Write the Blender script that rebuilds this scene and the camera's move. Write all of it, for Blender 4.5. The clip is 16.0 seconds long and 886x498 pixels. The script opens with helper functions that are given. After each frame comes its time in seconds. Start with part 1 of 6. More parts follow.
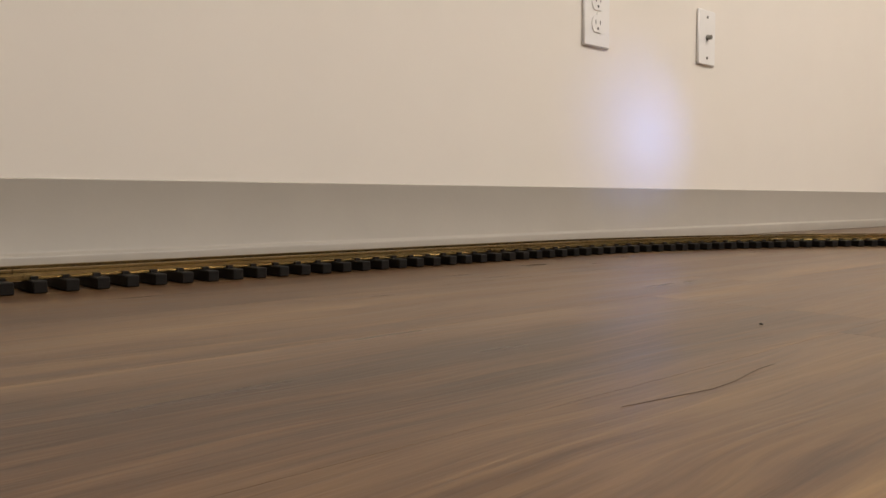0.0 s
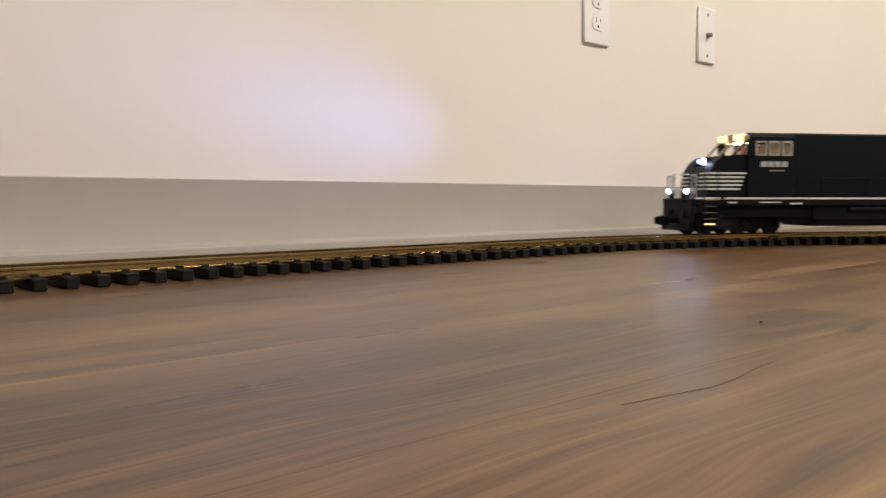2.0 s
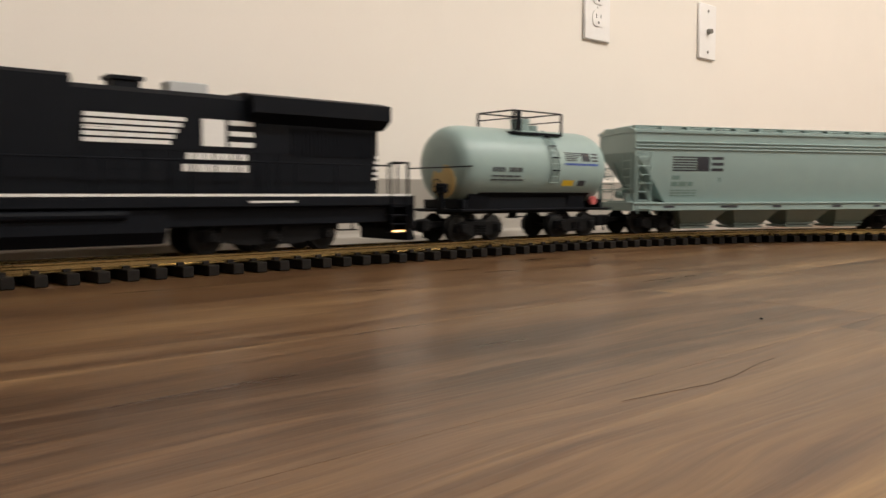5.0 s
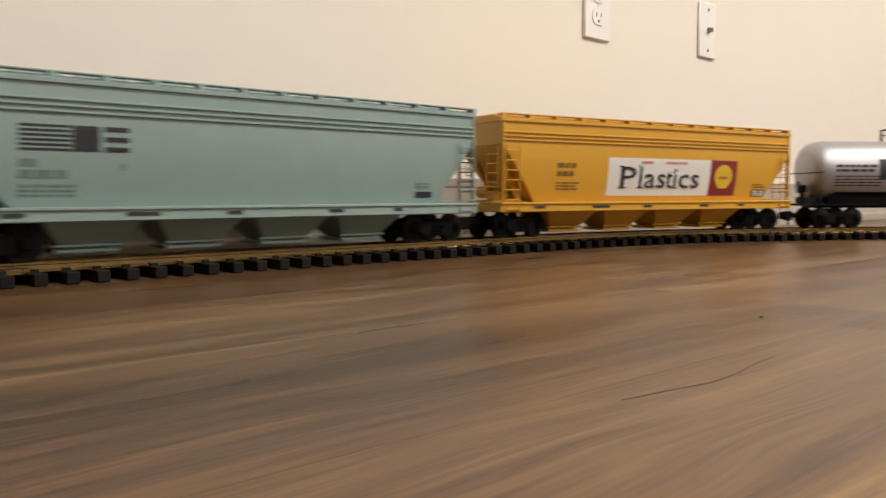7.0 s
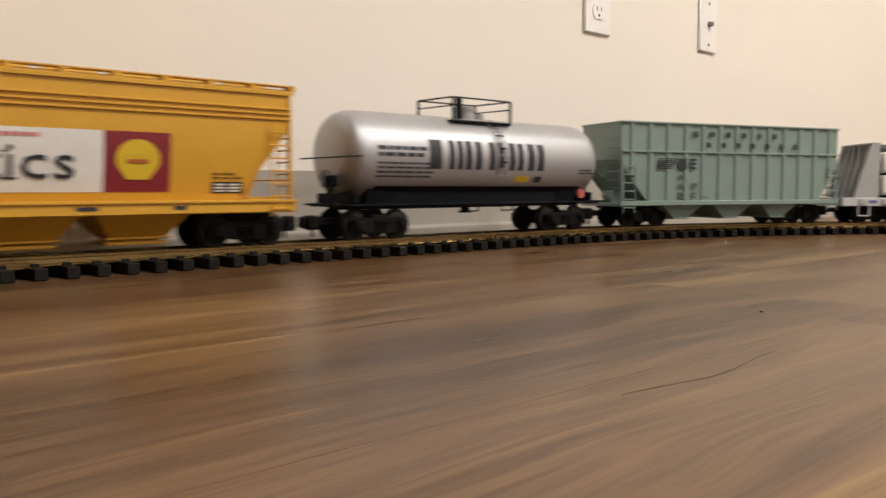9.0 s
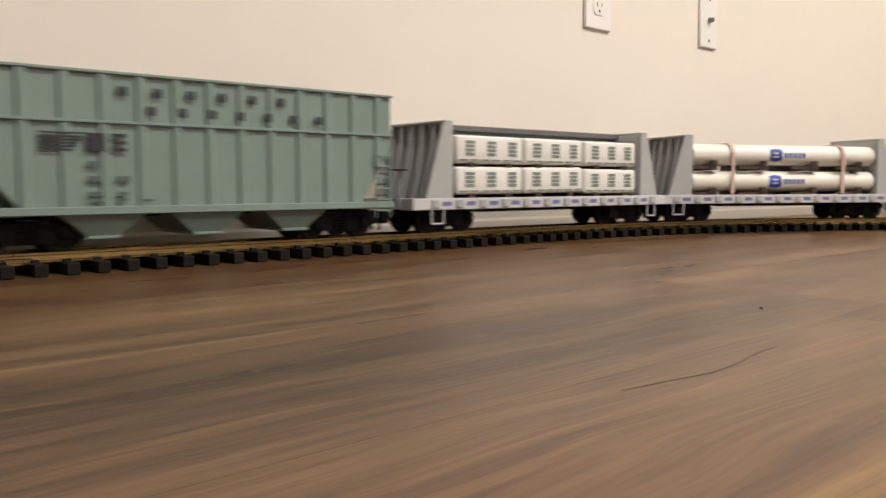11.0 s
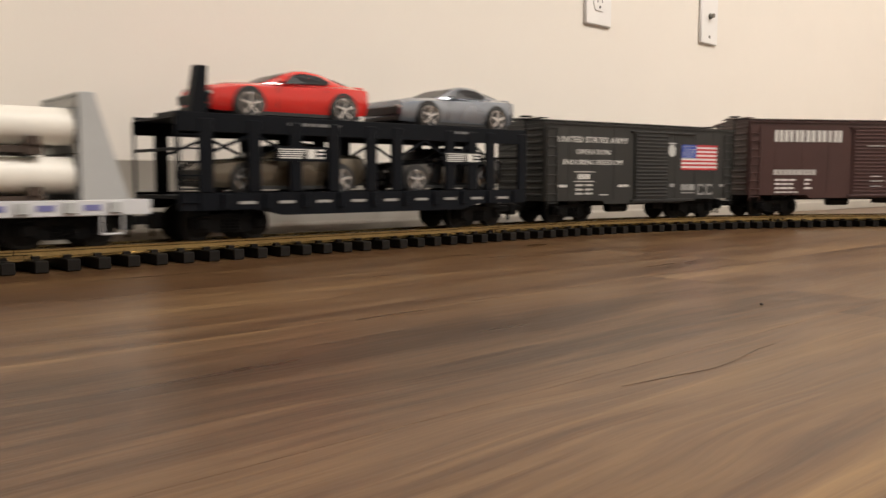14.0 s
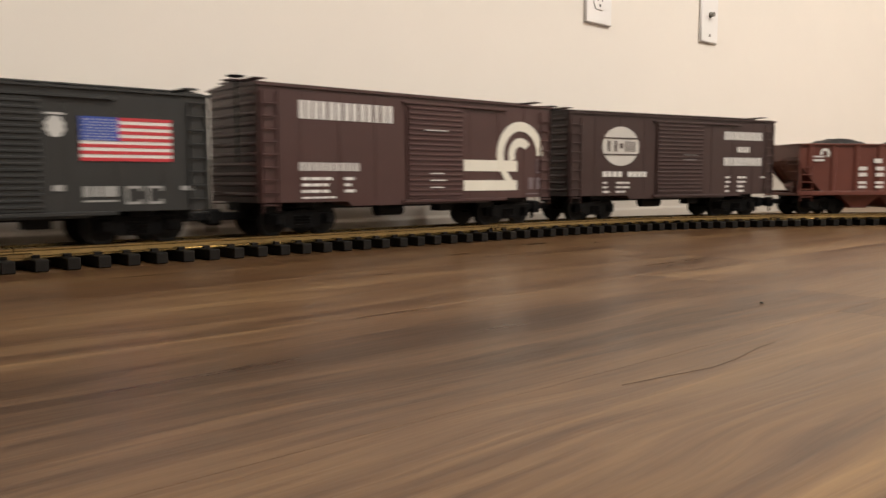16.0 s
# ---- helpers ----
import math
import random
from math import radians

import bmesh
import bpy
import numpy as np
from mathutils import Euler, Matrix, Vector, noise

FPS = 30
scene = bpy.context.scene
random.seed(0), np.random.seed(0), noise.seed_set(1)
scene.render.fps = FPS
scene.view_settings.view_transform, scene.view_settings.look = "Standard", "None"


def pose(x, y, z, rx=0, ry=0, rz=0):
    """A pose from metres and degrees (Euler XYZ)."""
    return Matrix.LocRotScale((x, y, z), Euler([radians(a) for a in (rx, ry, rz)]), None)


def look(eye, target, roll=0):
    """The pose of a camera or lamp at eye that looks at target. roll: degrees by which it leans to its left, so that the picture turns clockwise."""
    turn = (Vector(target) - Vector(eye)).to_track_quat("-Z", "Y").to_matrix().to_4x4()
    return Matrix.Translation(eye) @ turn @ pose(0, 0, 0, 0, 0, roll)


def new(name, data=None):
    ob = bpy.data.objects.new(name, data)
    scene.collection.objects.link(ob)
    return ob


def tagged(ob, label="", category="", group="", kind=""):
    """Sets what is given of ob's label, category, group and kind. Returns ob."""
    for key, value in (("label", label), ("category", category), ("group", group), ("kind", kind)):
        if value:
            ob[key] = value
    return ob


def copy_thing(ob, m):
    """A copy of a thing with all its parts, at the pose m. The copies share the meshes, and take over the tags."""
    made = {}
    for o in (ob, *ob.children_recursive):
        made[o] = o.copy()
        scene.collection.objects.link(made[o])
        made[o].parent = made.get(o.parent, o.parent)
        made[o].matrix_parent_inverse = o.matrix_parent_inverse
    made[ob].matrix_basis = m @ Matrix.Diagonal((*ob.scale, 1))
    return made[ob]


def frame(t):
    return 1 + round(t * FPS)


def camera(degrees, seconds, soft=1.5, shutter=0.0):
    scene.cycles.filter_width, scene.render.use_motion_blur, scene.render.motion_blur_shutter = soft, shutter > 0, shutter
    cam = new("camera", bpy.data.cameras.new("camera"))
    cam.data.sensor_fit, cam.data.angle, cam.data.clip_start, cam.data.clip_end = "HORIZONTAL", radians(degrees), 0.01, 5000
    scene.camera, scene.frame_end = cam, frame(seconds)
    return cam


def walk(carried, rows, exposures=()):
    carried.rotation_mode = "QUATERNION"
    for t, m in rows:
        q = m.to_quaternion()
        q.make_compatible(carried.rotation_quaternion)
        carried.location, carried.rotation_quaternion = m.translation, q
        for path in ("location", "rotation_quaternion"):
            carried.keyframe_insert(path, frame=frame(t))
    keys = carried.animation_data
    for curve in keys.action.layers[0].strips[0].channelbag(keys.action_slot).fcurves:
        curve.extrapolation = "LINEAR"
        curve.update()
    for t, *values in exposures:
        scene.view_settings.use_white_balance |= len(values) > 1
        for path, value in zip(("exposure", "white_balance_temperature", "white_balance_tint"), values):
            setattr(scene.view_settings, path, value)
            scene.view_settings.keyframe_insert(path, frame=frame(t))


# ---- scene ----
# The camera lies low on a vinyl floor beside a garden-scale railway loop and tips down slowly.
EYE = (0.0, -0.916, 0.078)
cam = camera(56.8, 16.0, soft=1.5, shutter=0.5)
TILT = ((0.0, 3.43), (0.5, 3.50), (1.0, 3.54), (1.5, 3.55), (2.0, 3.575), (2.5, 3.61), (3.0, 3.665), (4.2, 3.76),
        (5.5, 3.835), (6.0, 3.85), (6.5, 3.90), (7.0, 3.91), (7.5, 3.985), (8.0, 4.085), (8.5, 4.175), (9.0, 4.29),
        (9.5, 4.35), (10.0, 4.38), (11.2, 4.60), (12.5, 4.765), (13.0, 4.735), (13.5, 4.77), (14.0, 4.82), (14.5, 4.845),
        (15.0, 4.88), (15.5, 4.89), (16.0, 4.91))
walk(cam, [(t, pose(*EYE, 90 - a, 0.0, -42.4 + 0.004 * t)) for t, a in TILT],
     exposures=((0.0, -0.22), (1.0, -0.12), (2.0, 0.06), (3.2, 0.12), (5.5, 0.18), (16.0, 0.20)))

# ---- light: warm ceiling lamps in a closed room ----
world = bpy.data.worlds.new("room_world")
scene.world = world
world.use_nodes = True
world.node_tree.nodes["Background"].inputs[0].default_value = (1.0, 0.9, 0.8, 1)
world.node_tree.nodes["Background"].inputs[1].default_value = 0.0
CEIL = 2.44
LAMPS = ((0.2, -1.75), (1.5, -1.75), (2.75, -1.75), (0.9, -3.7), (2.3, -3.7))
for lx, ly in LAMPS:
    lamp = bpy.data.lights.new("ceiling_light", "AREA")
    lamp.shape, lamp.size, lamp.energy, lamp.color = "DISK", 0.34, 27, (1.0, 0.950, 0.890)
    ob = new("ceiling_light_source", lamp)
    ob.matrix_world = look((lx, ly, CEIL - 0.12), (lx, ly, 0))


# ---- materials ----
def mat(name, color, rough=0.5, metal=0.0, vary=0.08, scale=60.0, bump=0.0, bscale=400.0, coat=0.0, objvar=0.0, emit=None, spec=0.5):
    m = bpy.data.materials.new(name)
    m.use_nodes = True
    nt = m.node_tree
    b = nt.nodes["Principled BSDF"]
    b.inputs["Roughness"].default_value, b.inputs["Metallic"].default_value = rough, metal
    b.inputs["Coat Weight"].default_value = coat
    b.inputs["Coat Roughness"].default_value = 0.15
    b.inputs["Specular IOR Level"].default_value = spec
    if emit:
        b.inputs["Emission Color"].default_value = (*emit[0], 1)
        b.inputs["Emission Strength"].default_value = emit[1]
    tc = nt.nodes.new("ShaderNodeTexCoord")
    n1 = nt.nodes.new("ShaderNodeTexNoise")
    n1.inputs["Scale"].default_value, n1.inputs["Detail"].default_value = scale, 6
    n2 = nt.nodes.new("ShaderNodeTexNoise")
    n2.inputs["Scale"].default_value, n2.inputs["Detail"].default_value = scale * 0.13, 3
    for n in (n1, n2):
        nt.links.new(tc.outputs["Object"], n.inputs["Vector"])
    add = nt.nodes.new("ShaderNodeMath")
    add.operation = "ADD"
    nt.links.new(n1.outputs["Fac"], add.inputs[0])
    nt.links.new(n2.outputs["Fac"], add.inputs[1])
    last = add
    if objvar:
        info = nt.nodes.new("ShaderNodeObjectInfo")
        ma = nt.nodes.new("ShaderNodeMath")
        ma.operation = "MULTIPLY_ADD"
        ma.inputs[1].default_value = objvar
        nt.links.new(info.outputs["Random"], ma.inputs[0])
        nt.links.new(add.outputs[0], ma.inputs[2])
        last = ma
    mr = nt.nodes.new("ShaderNodeMapRange")
    mr.inputs[1].default_value, mr.inputs[2].default_value = 0.5, 1.5 + objvar
    mr.inputs[3].default_value, mr.inputs[4].default_value = 1 - vary, 1 + vary
    nt.links.new(last.outputs[0], mr.inputs[0])
    mul = nt.nodes.new("ShaderNodeVectorMath")
    mul.operation = "SCALE"
    mul.inputs[0].default_value = color
    nt.links.new(mr.outputs[0], mul.inputs["Scale"])
    nt.links.new(mul.outputs[0], b.inputs["Base Color"])
    rr = nt.nodes.new("ShaderNodeMapRange")
    rr.inputs[1].default_value, rr.inputs[2].default_value = 0.3, 0.7
    rr.inputs[3].default_value, rr.inputs[4].default_value = rough * 0.85, min(1.0, rough * 1.15)
    nt.links.new(n2.outputs["Fac"], rr.inputs[0])
    nt.links.new(rr.outputs[0], b.inputs["Roughness"])
    if bump:
        n3 = nt.nodes.new("ShaderNodeTexNoise")
        n3.inputs["Scale"].default_value, n3.inputs["Detail"].default_value = bscale, 4
        nt.links.new(tc.outputs["Object"], n3.inputs["Vector"])
        bp = nt.nodes.new("ShaderNodeBump")
        bp.inputs["Strength"].default_value, bp.inputs["Distance"].default_value = bump, 0.001
        nt.links.new(n3.outputs["Fac"], bp.inputs["Height"])
        nt.links.new(bp.outputs[0], b.inputs["Normal"])
    return m


def floor_material():
    m = bpy.data.materials.new("wood_look_vinyl")
    m.use_nodes = True
    nt = m.node_tree
    b = nt.nodes["Principled BSDF"]
    b.inputs["Specular IOR Level"].default_value = 0.25
    N = nt.nodes.new
    tc, info = N("ShaderNodeTexCoord"), N("ShaderNodeObjectInfo")
    comb = N("ShaderNodeCombineXYZ")
    mu = N("ShaderNodeMath")
    mu.operation, mu.inputs[1].default_value = "MULTIPLY", 37.0
    nt.links.new(info.outputs["Random"], mu.inputs[0])
    nt.links.new(mu.outputs[0], comb.inputs[2])
    nt.links.new(mu.outputs[0], comb.inputs[0])
    off = N("ShaderNodeVectorMath")
    nt.links.new(tc.outputs["Object"], off.inputs[0])
    nt.links.new(comb.outputs[0], off.inputs[1])
    # slow waves bend the grain round knots
    bend_map = N("ShaderNodeMapping")
    bend_map.inputs["Scale"].default_value = (5.0, 13.0, 1)
    nt.links.new(off.outputs[0], bend_map.inputs[0])
    bend = N("ShaderNodeTexNoise")
    bend.inputs["Scale"].default_value, bend.inputs["Detail"].default_value = 1.0, 1.5
    nt.links.new(bend_map.outputs[0], bend.inputs["Vector"])
    shift = N("ShaderNodeVectorMath")
    shift.operation = "MULTIPLY_ADD"
    shift.inputs[1].default_value = (0.0, 0.030, 0.0)
    nt.links.new(bend.outputs["Fac"], shift.inputs[0])
    nt.links.new(off.outputs[0], shift.inputs[2])
    off = shift

    def grain(sx, sy, detail, dist, seed):
        mp = N("ShaderNodeMapping")
        mp.inputs["Scale"].default_value = (sx, sy, 1)
        mp.inputs["Location"].default_value = (seed, seed * 0.7, 0)
        nt.links.new(off.outputs[0], mp.inputs[0])
        n = N("ShaderNodeTexNoise")
        n.inputs["Scale"].default_value, n.inputs["Detail"].default_value, n.inputs["Distortion"].default_value = 1.0, detail, dist
        nt.links.new(mp.outputs[0], n.inputs["Vector"])
        return n.outputs["Fac"]
    broad, mid, fine = grain(1.6, 17, 4, 0.5, 3.1), grain(3.6, 58, 6, 0.6, 7.7), grain(16, 300, 6, 0.3, 1.3)

    def mad(x, k, y):
        n = N("ShaderNodeMath")
        n.operation, n.inputs[1].default_value = "MULTIPLY_ADD", k
        nt.links.new(x, n.inputs[0])
        if isinstance(y, float):
            n.inputs[2].default_value = y
        else:
            nt.links.new(y, n.inputs[2])
        return n.outputs[0]
    v = mad(broad, 0.46, mad(mid, 0.40, mad(fine, 0.28, mad(info.outputs["Random"], 0.05, -0.100))))
    ramp = N("ShaderNodeValToRGB")
    el = ramp.color_ramp.elements
    el[0].position, el[0].color = 0.36, (0.046, 0.0220, 0.0096, 1)
    el[1].position, el[1].color = 0.70, (0.275, 0.168, 0.077, 1)
    e = el.new(0.47)
    e.color = (0.108, 0.0575, 0.0270, 1)
    e = el.new(0.58)
    e.color = (0.168, 0.0985, 0.0465, 1)
    nt.links.new(v, ramp.inputs[0])
    nt.links.new(ramp.outputs[0], b.inputs["Base Color"])
    r = N("ShaderNodeMapRange")
    r.inputs[3].default_value, r.inputs[4].default_value = 0.23, 0.38
    nt.links.new(mid, r.inputs[0])
    nt.links.new(r.outputs[0], b.inputs["Roughness"])
    bp = N("ShaderNodeBump")
    bp.inputs["Strength"].default_value, bp.inputs["Distance"].default_value = 0.25, 0.0006
    nt.links.new(mad(mid, 0.4, fine), bp.inputs["Height"])
    nt.links.new(bp.outputs[0], b.inputs["Normal"])
    return m


M_wall = mat("painted_drywall", (0.795, 0.742, 0.672), 0.75, vary=0.02, scale=9, bump=0.07, bscale=260)
M_ceil = mat("ceiling_paint", (0.82, 0.80, 0.76), 0.9, vary=0.03, scale=5, bump=0.3, bscale=150)
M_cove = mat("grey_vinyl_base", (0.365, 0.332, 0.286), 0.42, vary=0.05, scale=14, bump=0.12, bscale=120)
M_floor = floor_material()
M_sub = mat("subfloor", (0.05, 0.04, 0.035), 0.9)
M_plate = mat("white_plastic_plate", (0.82, 0.80, 0.78), 0.3, vary=0.02)
M_hole = mat("dark_slot", (0.03, 0.028, 0.026), 0.6)
M_steel = mat("plated_steel", (0.22, 0.21, 0.19), 0.35, 1.0)
M_brass = mat("brass_rail", (0.29, 0.215, 0.10), 0.22, 1.0, vary=0.25, scale=90, bump=0.1)
M_tie = mat("brown_black_tie_plastic", (0.0105, 0.0085, 0.0070), 0.55, vary=0.3, scale=150, bump=0.4, bscale=700, objvar=0.6, spec=0.15)
M_black = mat("black_model_paint", (0.0048, 0.0060, 0.0088), 0.48, vary=0.2, scale=40, spec=0.10)
M_lampglass = mat("lamp_glass", (0.9, 0.88, 0.84), 0.4, emit=((1.0, 0.82, 0.64), 6.0))


# ---- mesh helpers ----
def bx(bm, x0, x1, y0, y1, z0, z1, bev=0.0):
    """A box, with chamfered edges if bev is given."""
    vs = [bm.verts.new((x, y, z)) for x in (x0, x1) for y in (y0, y1) for z in (z0, z1)]
    fs = [bm.faces.new([vs[i] for i in f]) for f in
          ((0, 1, 3, 2), (4, 6, 7, 5), (0, 4, 5, 1), (2, 3, 7, 6), (0, 2, 6, 4), (1, 5, 7, 3))]
    if bev:
        bmesh.ops.bevel(bm, geom=list({e for f in fs for e in f.edges}), offset=bev, segments=1, affect="EDGES", profile=0.5)
    return vs


def rod(bm, p, q, r, seg=10, r2=None):
    """A closed rod from p to q."""
    p, q = Vector(p), Vector(q)
    d = q - p
    m = Matrix.Translation((p + q) / 2) @ d.to_track_quat("Z", "Y").to_matrix().to_4x4()
    bmesh.ops.create_cone(bm, cap_ends=True, segments=seg, radius1=r, radius2=r if r2 is None else r2, depth=d.length, matrix=m)


def prism(bm, poly, lo, hi, axis="y"):
    """A solid with the outline poly, drawn out along an axis; poly is (x, z) for y, (y, z) for x, (x, y) for z."""
    def at(a, b, c):
        return {"y": (a, c, b), "x": (c, a, b), "z": (a, b, c)}[axis]
    n = len(poly)
    A = [bm.verts.new(at(a, b, lo)) for a, b in poly]
    B = [bm.verts.new(at(a, b, hi)) for a, b in poly]
    bm.faces.new(A)
    bm.faces.new(B[::-1])
    for i in range(n):
        bm.faces.new((A[i], B[i], B[(i + 1) % n], A[(i + 1) % n]))


def part(name, bm, material, parent, label="", smooth=False):
    """Links a bmesh as one mesh object under a thing or part."""
    bmesh.ops.recalc_face_normals(bm, faces=bm.faces[:])
    me = bpy.data.meshes.new(name)
    bm.to_mesh(me)
    bm.free()
    me.materials.append(material)
    if smooth:
        me.polygons.foreach_set("use_smooth", [True] * len(me.polygons))
        me.set_sharp_from_angle(angle=radians(38))
    ob = new(name, me)
    ob.parent = parent
    if label:
        ob["label"] = label
    return ob


def boxpart(name, dims, material, parent, label="", bev=0.0):
    bm = bmesh.new()
    bx(bm, *dims, bev)
    return part(name, bm, material, parent, label)


def rods(name, segs, r, material, parent, label="", seg=6):
    bm = bmesh.new()
    for p, q in segs:
        rod(bm, p, q, r, seg)
    return part(name, bm, material, parent, label)


def thing(name, label, category, group=""):
    return tagged(new(name), label, category, group)


# ---- the room ----
XW, XE, YS = -5.6, 3.3, -5.6


def wall(name, x0, x1, y0, y1, label):
    bm = bmesh.new()
    bx(bm, x0, x1, y0, y1, 0, CEIL)
    return tagged(part(name, bm, M_wall, None), label, "wall", kind="structure")


wall("wall_north", XW - 0.12, XE + 0.12, 0, 0.12, "warm cream painted drywall wall behind the track")
wall("wall_south", XW - 0.12, XE + 0.12, YS - 0.12, YS, "plain cream painted drywall wall")
wall("wall_east", XE, XE + 0.12, YS, 0, "plain cream painted drywall wall")
wall("wall_west", XW - 0.12, XW, YS, 0, "plain cream painted drywall wall")
bm = bmesh.new()
bx(bm, XW - 0.12, XE + 0.12, YS - 0.12, 0.12, CEIL, CEIL + 0.1)
tagged(part("ceiling", bm, M_ceil, None), "plain white painted ceiling", "ceiling", kind="structure")

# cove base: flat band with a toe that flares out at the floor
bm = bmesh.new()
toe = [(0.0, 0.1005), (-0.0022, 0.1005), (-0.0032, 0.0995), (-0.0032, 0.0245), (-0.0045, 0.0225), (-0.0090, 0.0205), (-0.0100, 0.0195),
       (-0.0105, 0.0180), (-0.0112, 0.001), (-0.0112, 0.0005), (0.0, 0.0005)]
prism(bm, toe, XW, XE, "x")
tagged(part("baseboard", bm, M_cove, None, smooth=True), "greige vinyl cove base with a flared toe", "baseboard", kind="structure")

# vinyl planks laid along the wall
PW, PL = 0.178, 1.22
bm = bmesh.new()
bx(bm, XW - 0.12, XE + 0.12, YS - 0.12, 0.12, -0.06, -0.0035)
floor = tagged(part("floor", bm, M_sub, None), "greyish brown wood-look vinyl plank floor", "floor", kind="structure")


def plank_mesh(length):
    bm = bmesh.new()
    bx(bm, 0.00008, length - 0.00008, 0.00008, PW - 0.00008, -0.0034, 0.0)
    bmesh.ops.recalc_face_normals(bm, faces=bm.faces[:])
    me = bpy.data.meshes.new("plank")
    bm.to_mesh(me)
    bm.free()
    me.materials.append(M_floor)
    return me


PLANK = plank_mesh(PL)
rng = random.Random(5)
row = 0
y = -0.007 - PW
while y > YS - PW:
    x = XW - rng.uniform(0.0, 1.0) * PL
    if row == 4:
        x = 0.495 - 6 * PL
    while x < XE:
        ob = new("plank", PLANK)
        ob.parent = floor
        ob.location = (x, y, 0)
        x += PL
    y -= PW
    row += 1

# a thin printed crack in one plank
bm = bmesh.new()
CRACK = ((0.2554, -0.7363), (0.2804, -0.7399), (0.3068, -0.7440), (0.3285, -0.7428), (0.3607, -0.7374), (0.3767, -0.7373))
for i, ((xa, ya), (xb, yb)) in enumerate(zip(CRACK, CRACK[1:])):
    wa, wb = (0.0001, 0.0003, 0.0004, 0.0005, 0.0004, 0.0001)[i:i + 2]
    prism(bm, [(xa, ya - wa), (xb, yb - wb), (xb, yb + wb), (xa, ya + wa)], 0.00006, 0.00018, "z")
part("printed_crack", bm, mat("crack_print", (0.082, 0.048, 0.026), 0.40, vary=0.3), floor)


# ---- the loop of track ----
RAD, X0, Y0, TH, STRAIGHT = 1.17, 0.85, -0.158, radians(-1.2), 3.2
RAIL = 0.0195
LOOP = 2 * STRAIGHT + 2 * math.pi * RAD
AHEAD = Vector((math.cos(TH), math.sin(TH)))
INWARD = Vector((math.sin(TH), -math.cos(TH)))


def on_track(s):
    """The point and heading on the centre line s metres past the start of the near curve."""
    s = (s + STRAIGHT) % LOOP - STRAIGHT
    o = Vector((X0, Y0))
    if s <= 0:
        return o + AHEAD * s, TH
    if s <= math.pi * RAD:
        a = s / RAD
        return o + INWARD * (RAD - RAD * math.cos(a)) + AHEAD * (RAD * math.sin(a)), TH - a
    s -= math.pi * RAD
    if s <= STRAIGHT:
        return o + INWARD * (2 * RAD) - AHEAD * s, TH - math.pi
    a = (s - STRAIGHT) / RAD
    return o - AHEAD * (STRAIGHT + RAD * math.sin(a)) + INWARD * (RAD + RAD * math.cos(a)), TH - math.pi - a


track = thing("railway_track", "brass garden-railway track on dark plastic ties on the floor", "track")
RAILSEC = ((-0.004, 0.0), (0.004, 0.0), (0.004, 0.0009), (0.0011, 0.0018), (0.0009, 0.0056), (0.0019, 0.0064), (0.0019, 0.0082),
           (0.0014, 0.0086), (-0.0014, 0.0086), (-0.0019, 0.0082), (-0.0019, 0.0064), (-0.0009, 0.0056), (-0.0011, 0.0018), (-0.004, 0.0009))
SECTION = 0.573


def rail_piece(s0, s1, side):
    bm = bmesh.new()
    n = max(2, int((s1 - s0) / 0.03))
    rings = []
    for i in range(n + 1):
        p, a = on_track(s0 + (s1 - s0) * i / n)
        q = Vector((math.sin(a), -math.cos(a)))
        rings.append([bm.verts.new((*(p + q * (side + u)), RAIL - 0.0086 + w)) for u, w in RAILSEC])
    k = len(RAILSEC)
    for r0, r1 in zip(rings, rings[1:]):
        for j in range(k):
            bm.faces.new((r0[j], r0[(j + 1) % k], r1[(j + 1) % k], r1[j]))
    bm.faces.new(rings[0])
    bm.faces.new(rings[-1])
    return bm


def joiner(s, side):
    p, a = on_track(s)
    bm = bmesh.new()
    for w in (-1, 1):
        bx(bm, -0.014, 0.014, w * 0.0032 - 0.0016, w * 0.0032 + 0.0016, 0.0, 0.0042, 0.0006)
    bx(bm, -0.014, 0.014, -0.0058, 0.0058, -0.0012, 0.0004)
    for xx in (-0.008, 0.008):
        rod(bm, (xx, -0.0062, 0.0026), (xx, 0.0062, 0.0026), 0.0012, 6)
    ob = part("rail_joiner", bm, M_brass, track)
    q = Vector((math.sin(a), -math.cos(a)))
    ob.matrix_basis = Matrix.Translation((*(p + q * side), RAIL - 0.0086)) @ pose(0, 0, 0, 0, 0, math.degrees(a))


JOINTS = []
s = -2.947
while s < LOOP - STRAIGHT - 0.2:
    JOINTS.append(s)
    s += (LOOP / round(LOOP / SECTION))
for s0, s1 in zip(JOINTS, JOINTS[1:] + [JOINTS[0] + LOOP]):
    for side in (-0.0225, 0.0225):
        part("rail", rail_piece(s0 + 0.0004, s1 - 0.0004, side), M_brass, track, smooth=True)
        joiner(s0, side)


def tie_shape():
    b2 = bmesh.new()
    bx(b2, -0.0056, 0.0056, -0.046, 0.046, 0.0004, RAIL - 0.0088, 0.0008)
    for side in (-0.0225, 0.0225):
        for w in (-1, 1):
            bx(b2, -0.0030, 0.0030, side + w * 0.0052 - 0.0020, side + w * 0.0052 + 0.0020, RAIL - 0.0090, RAIL - 0.0060)
    bmesh.ops.recalc_face_normals(b2, faces=b2.faces[:])
    me = bpy.data.meshes.new("tie")
    b2.to_mesh(me)
    b2.free()
    me.materials.append(M_tie)
    return me


TIE = tie_shape()
PITCH = LOOP / round(LOOP / 0.0256)
NTIE = round(LOOP / 0.0256)


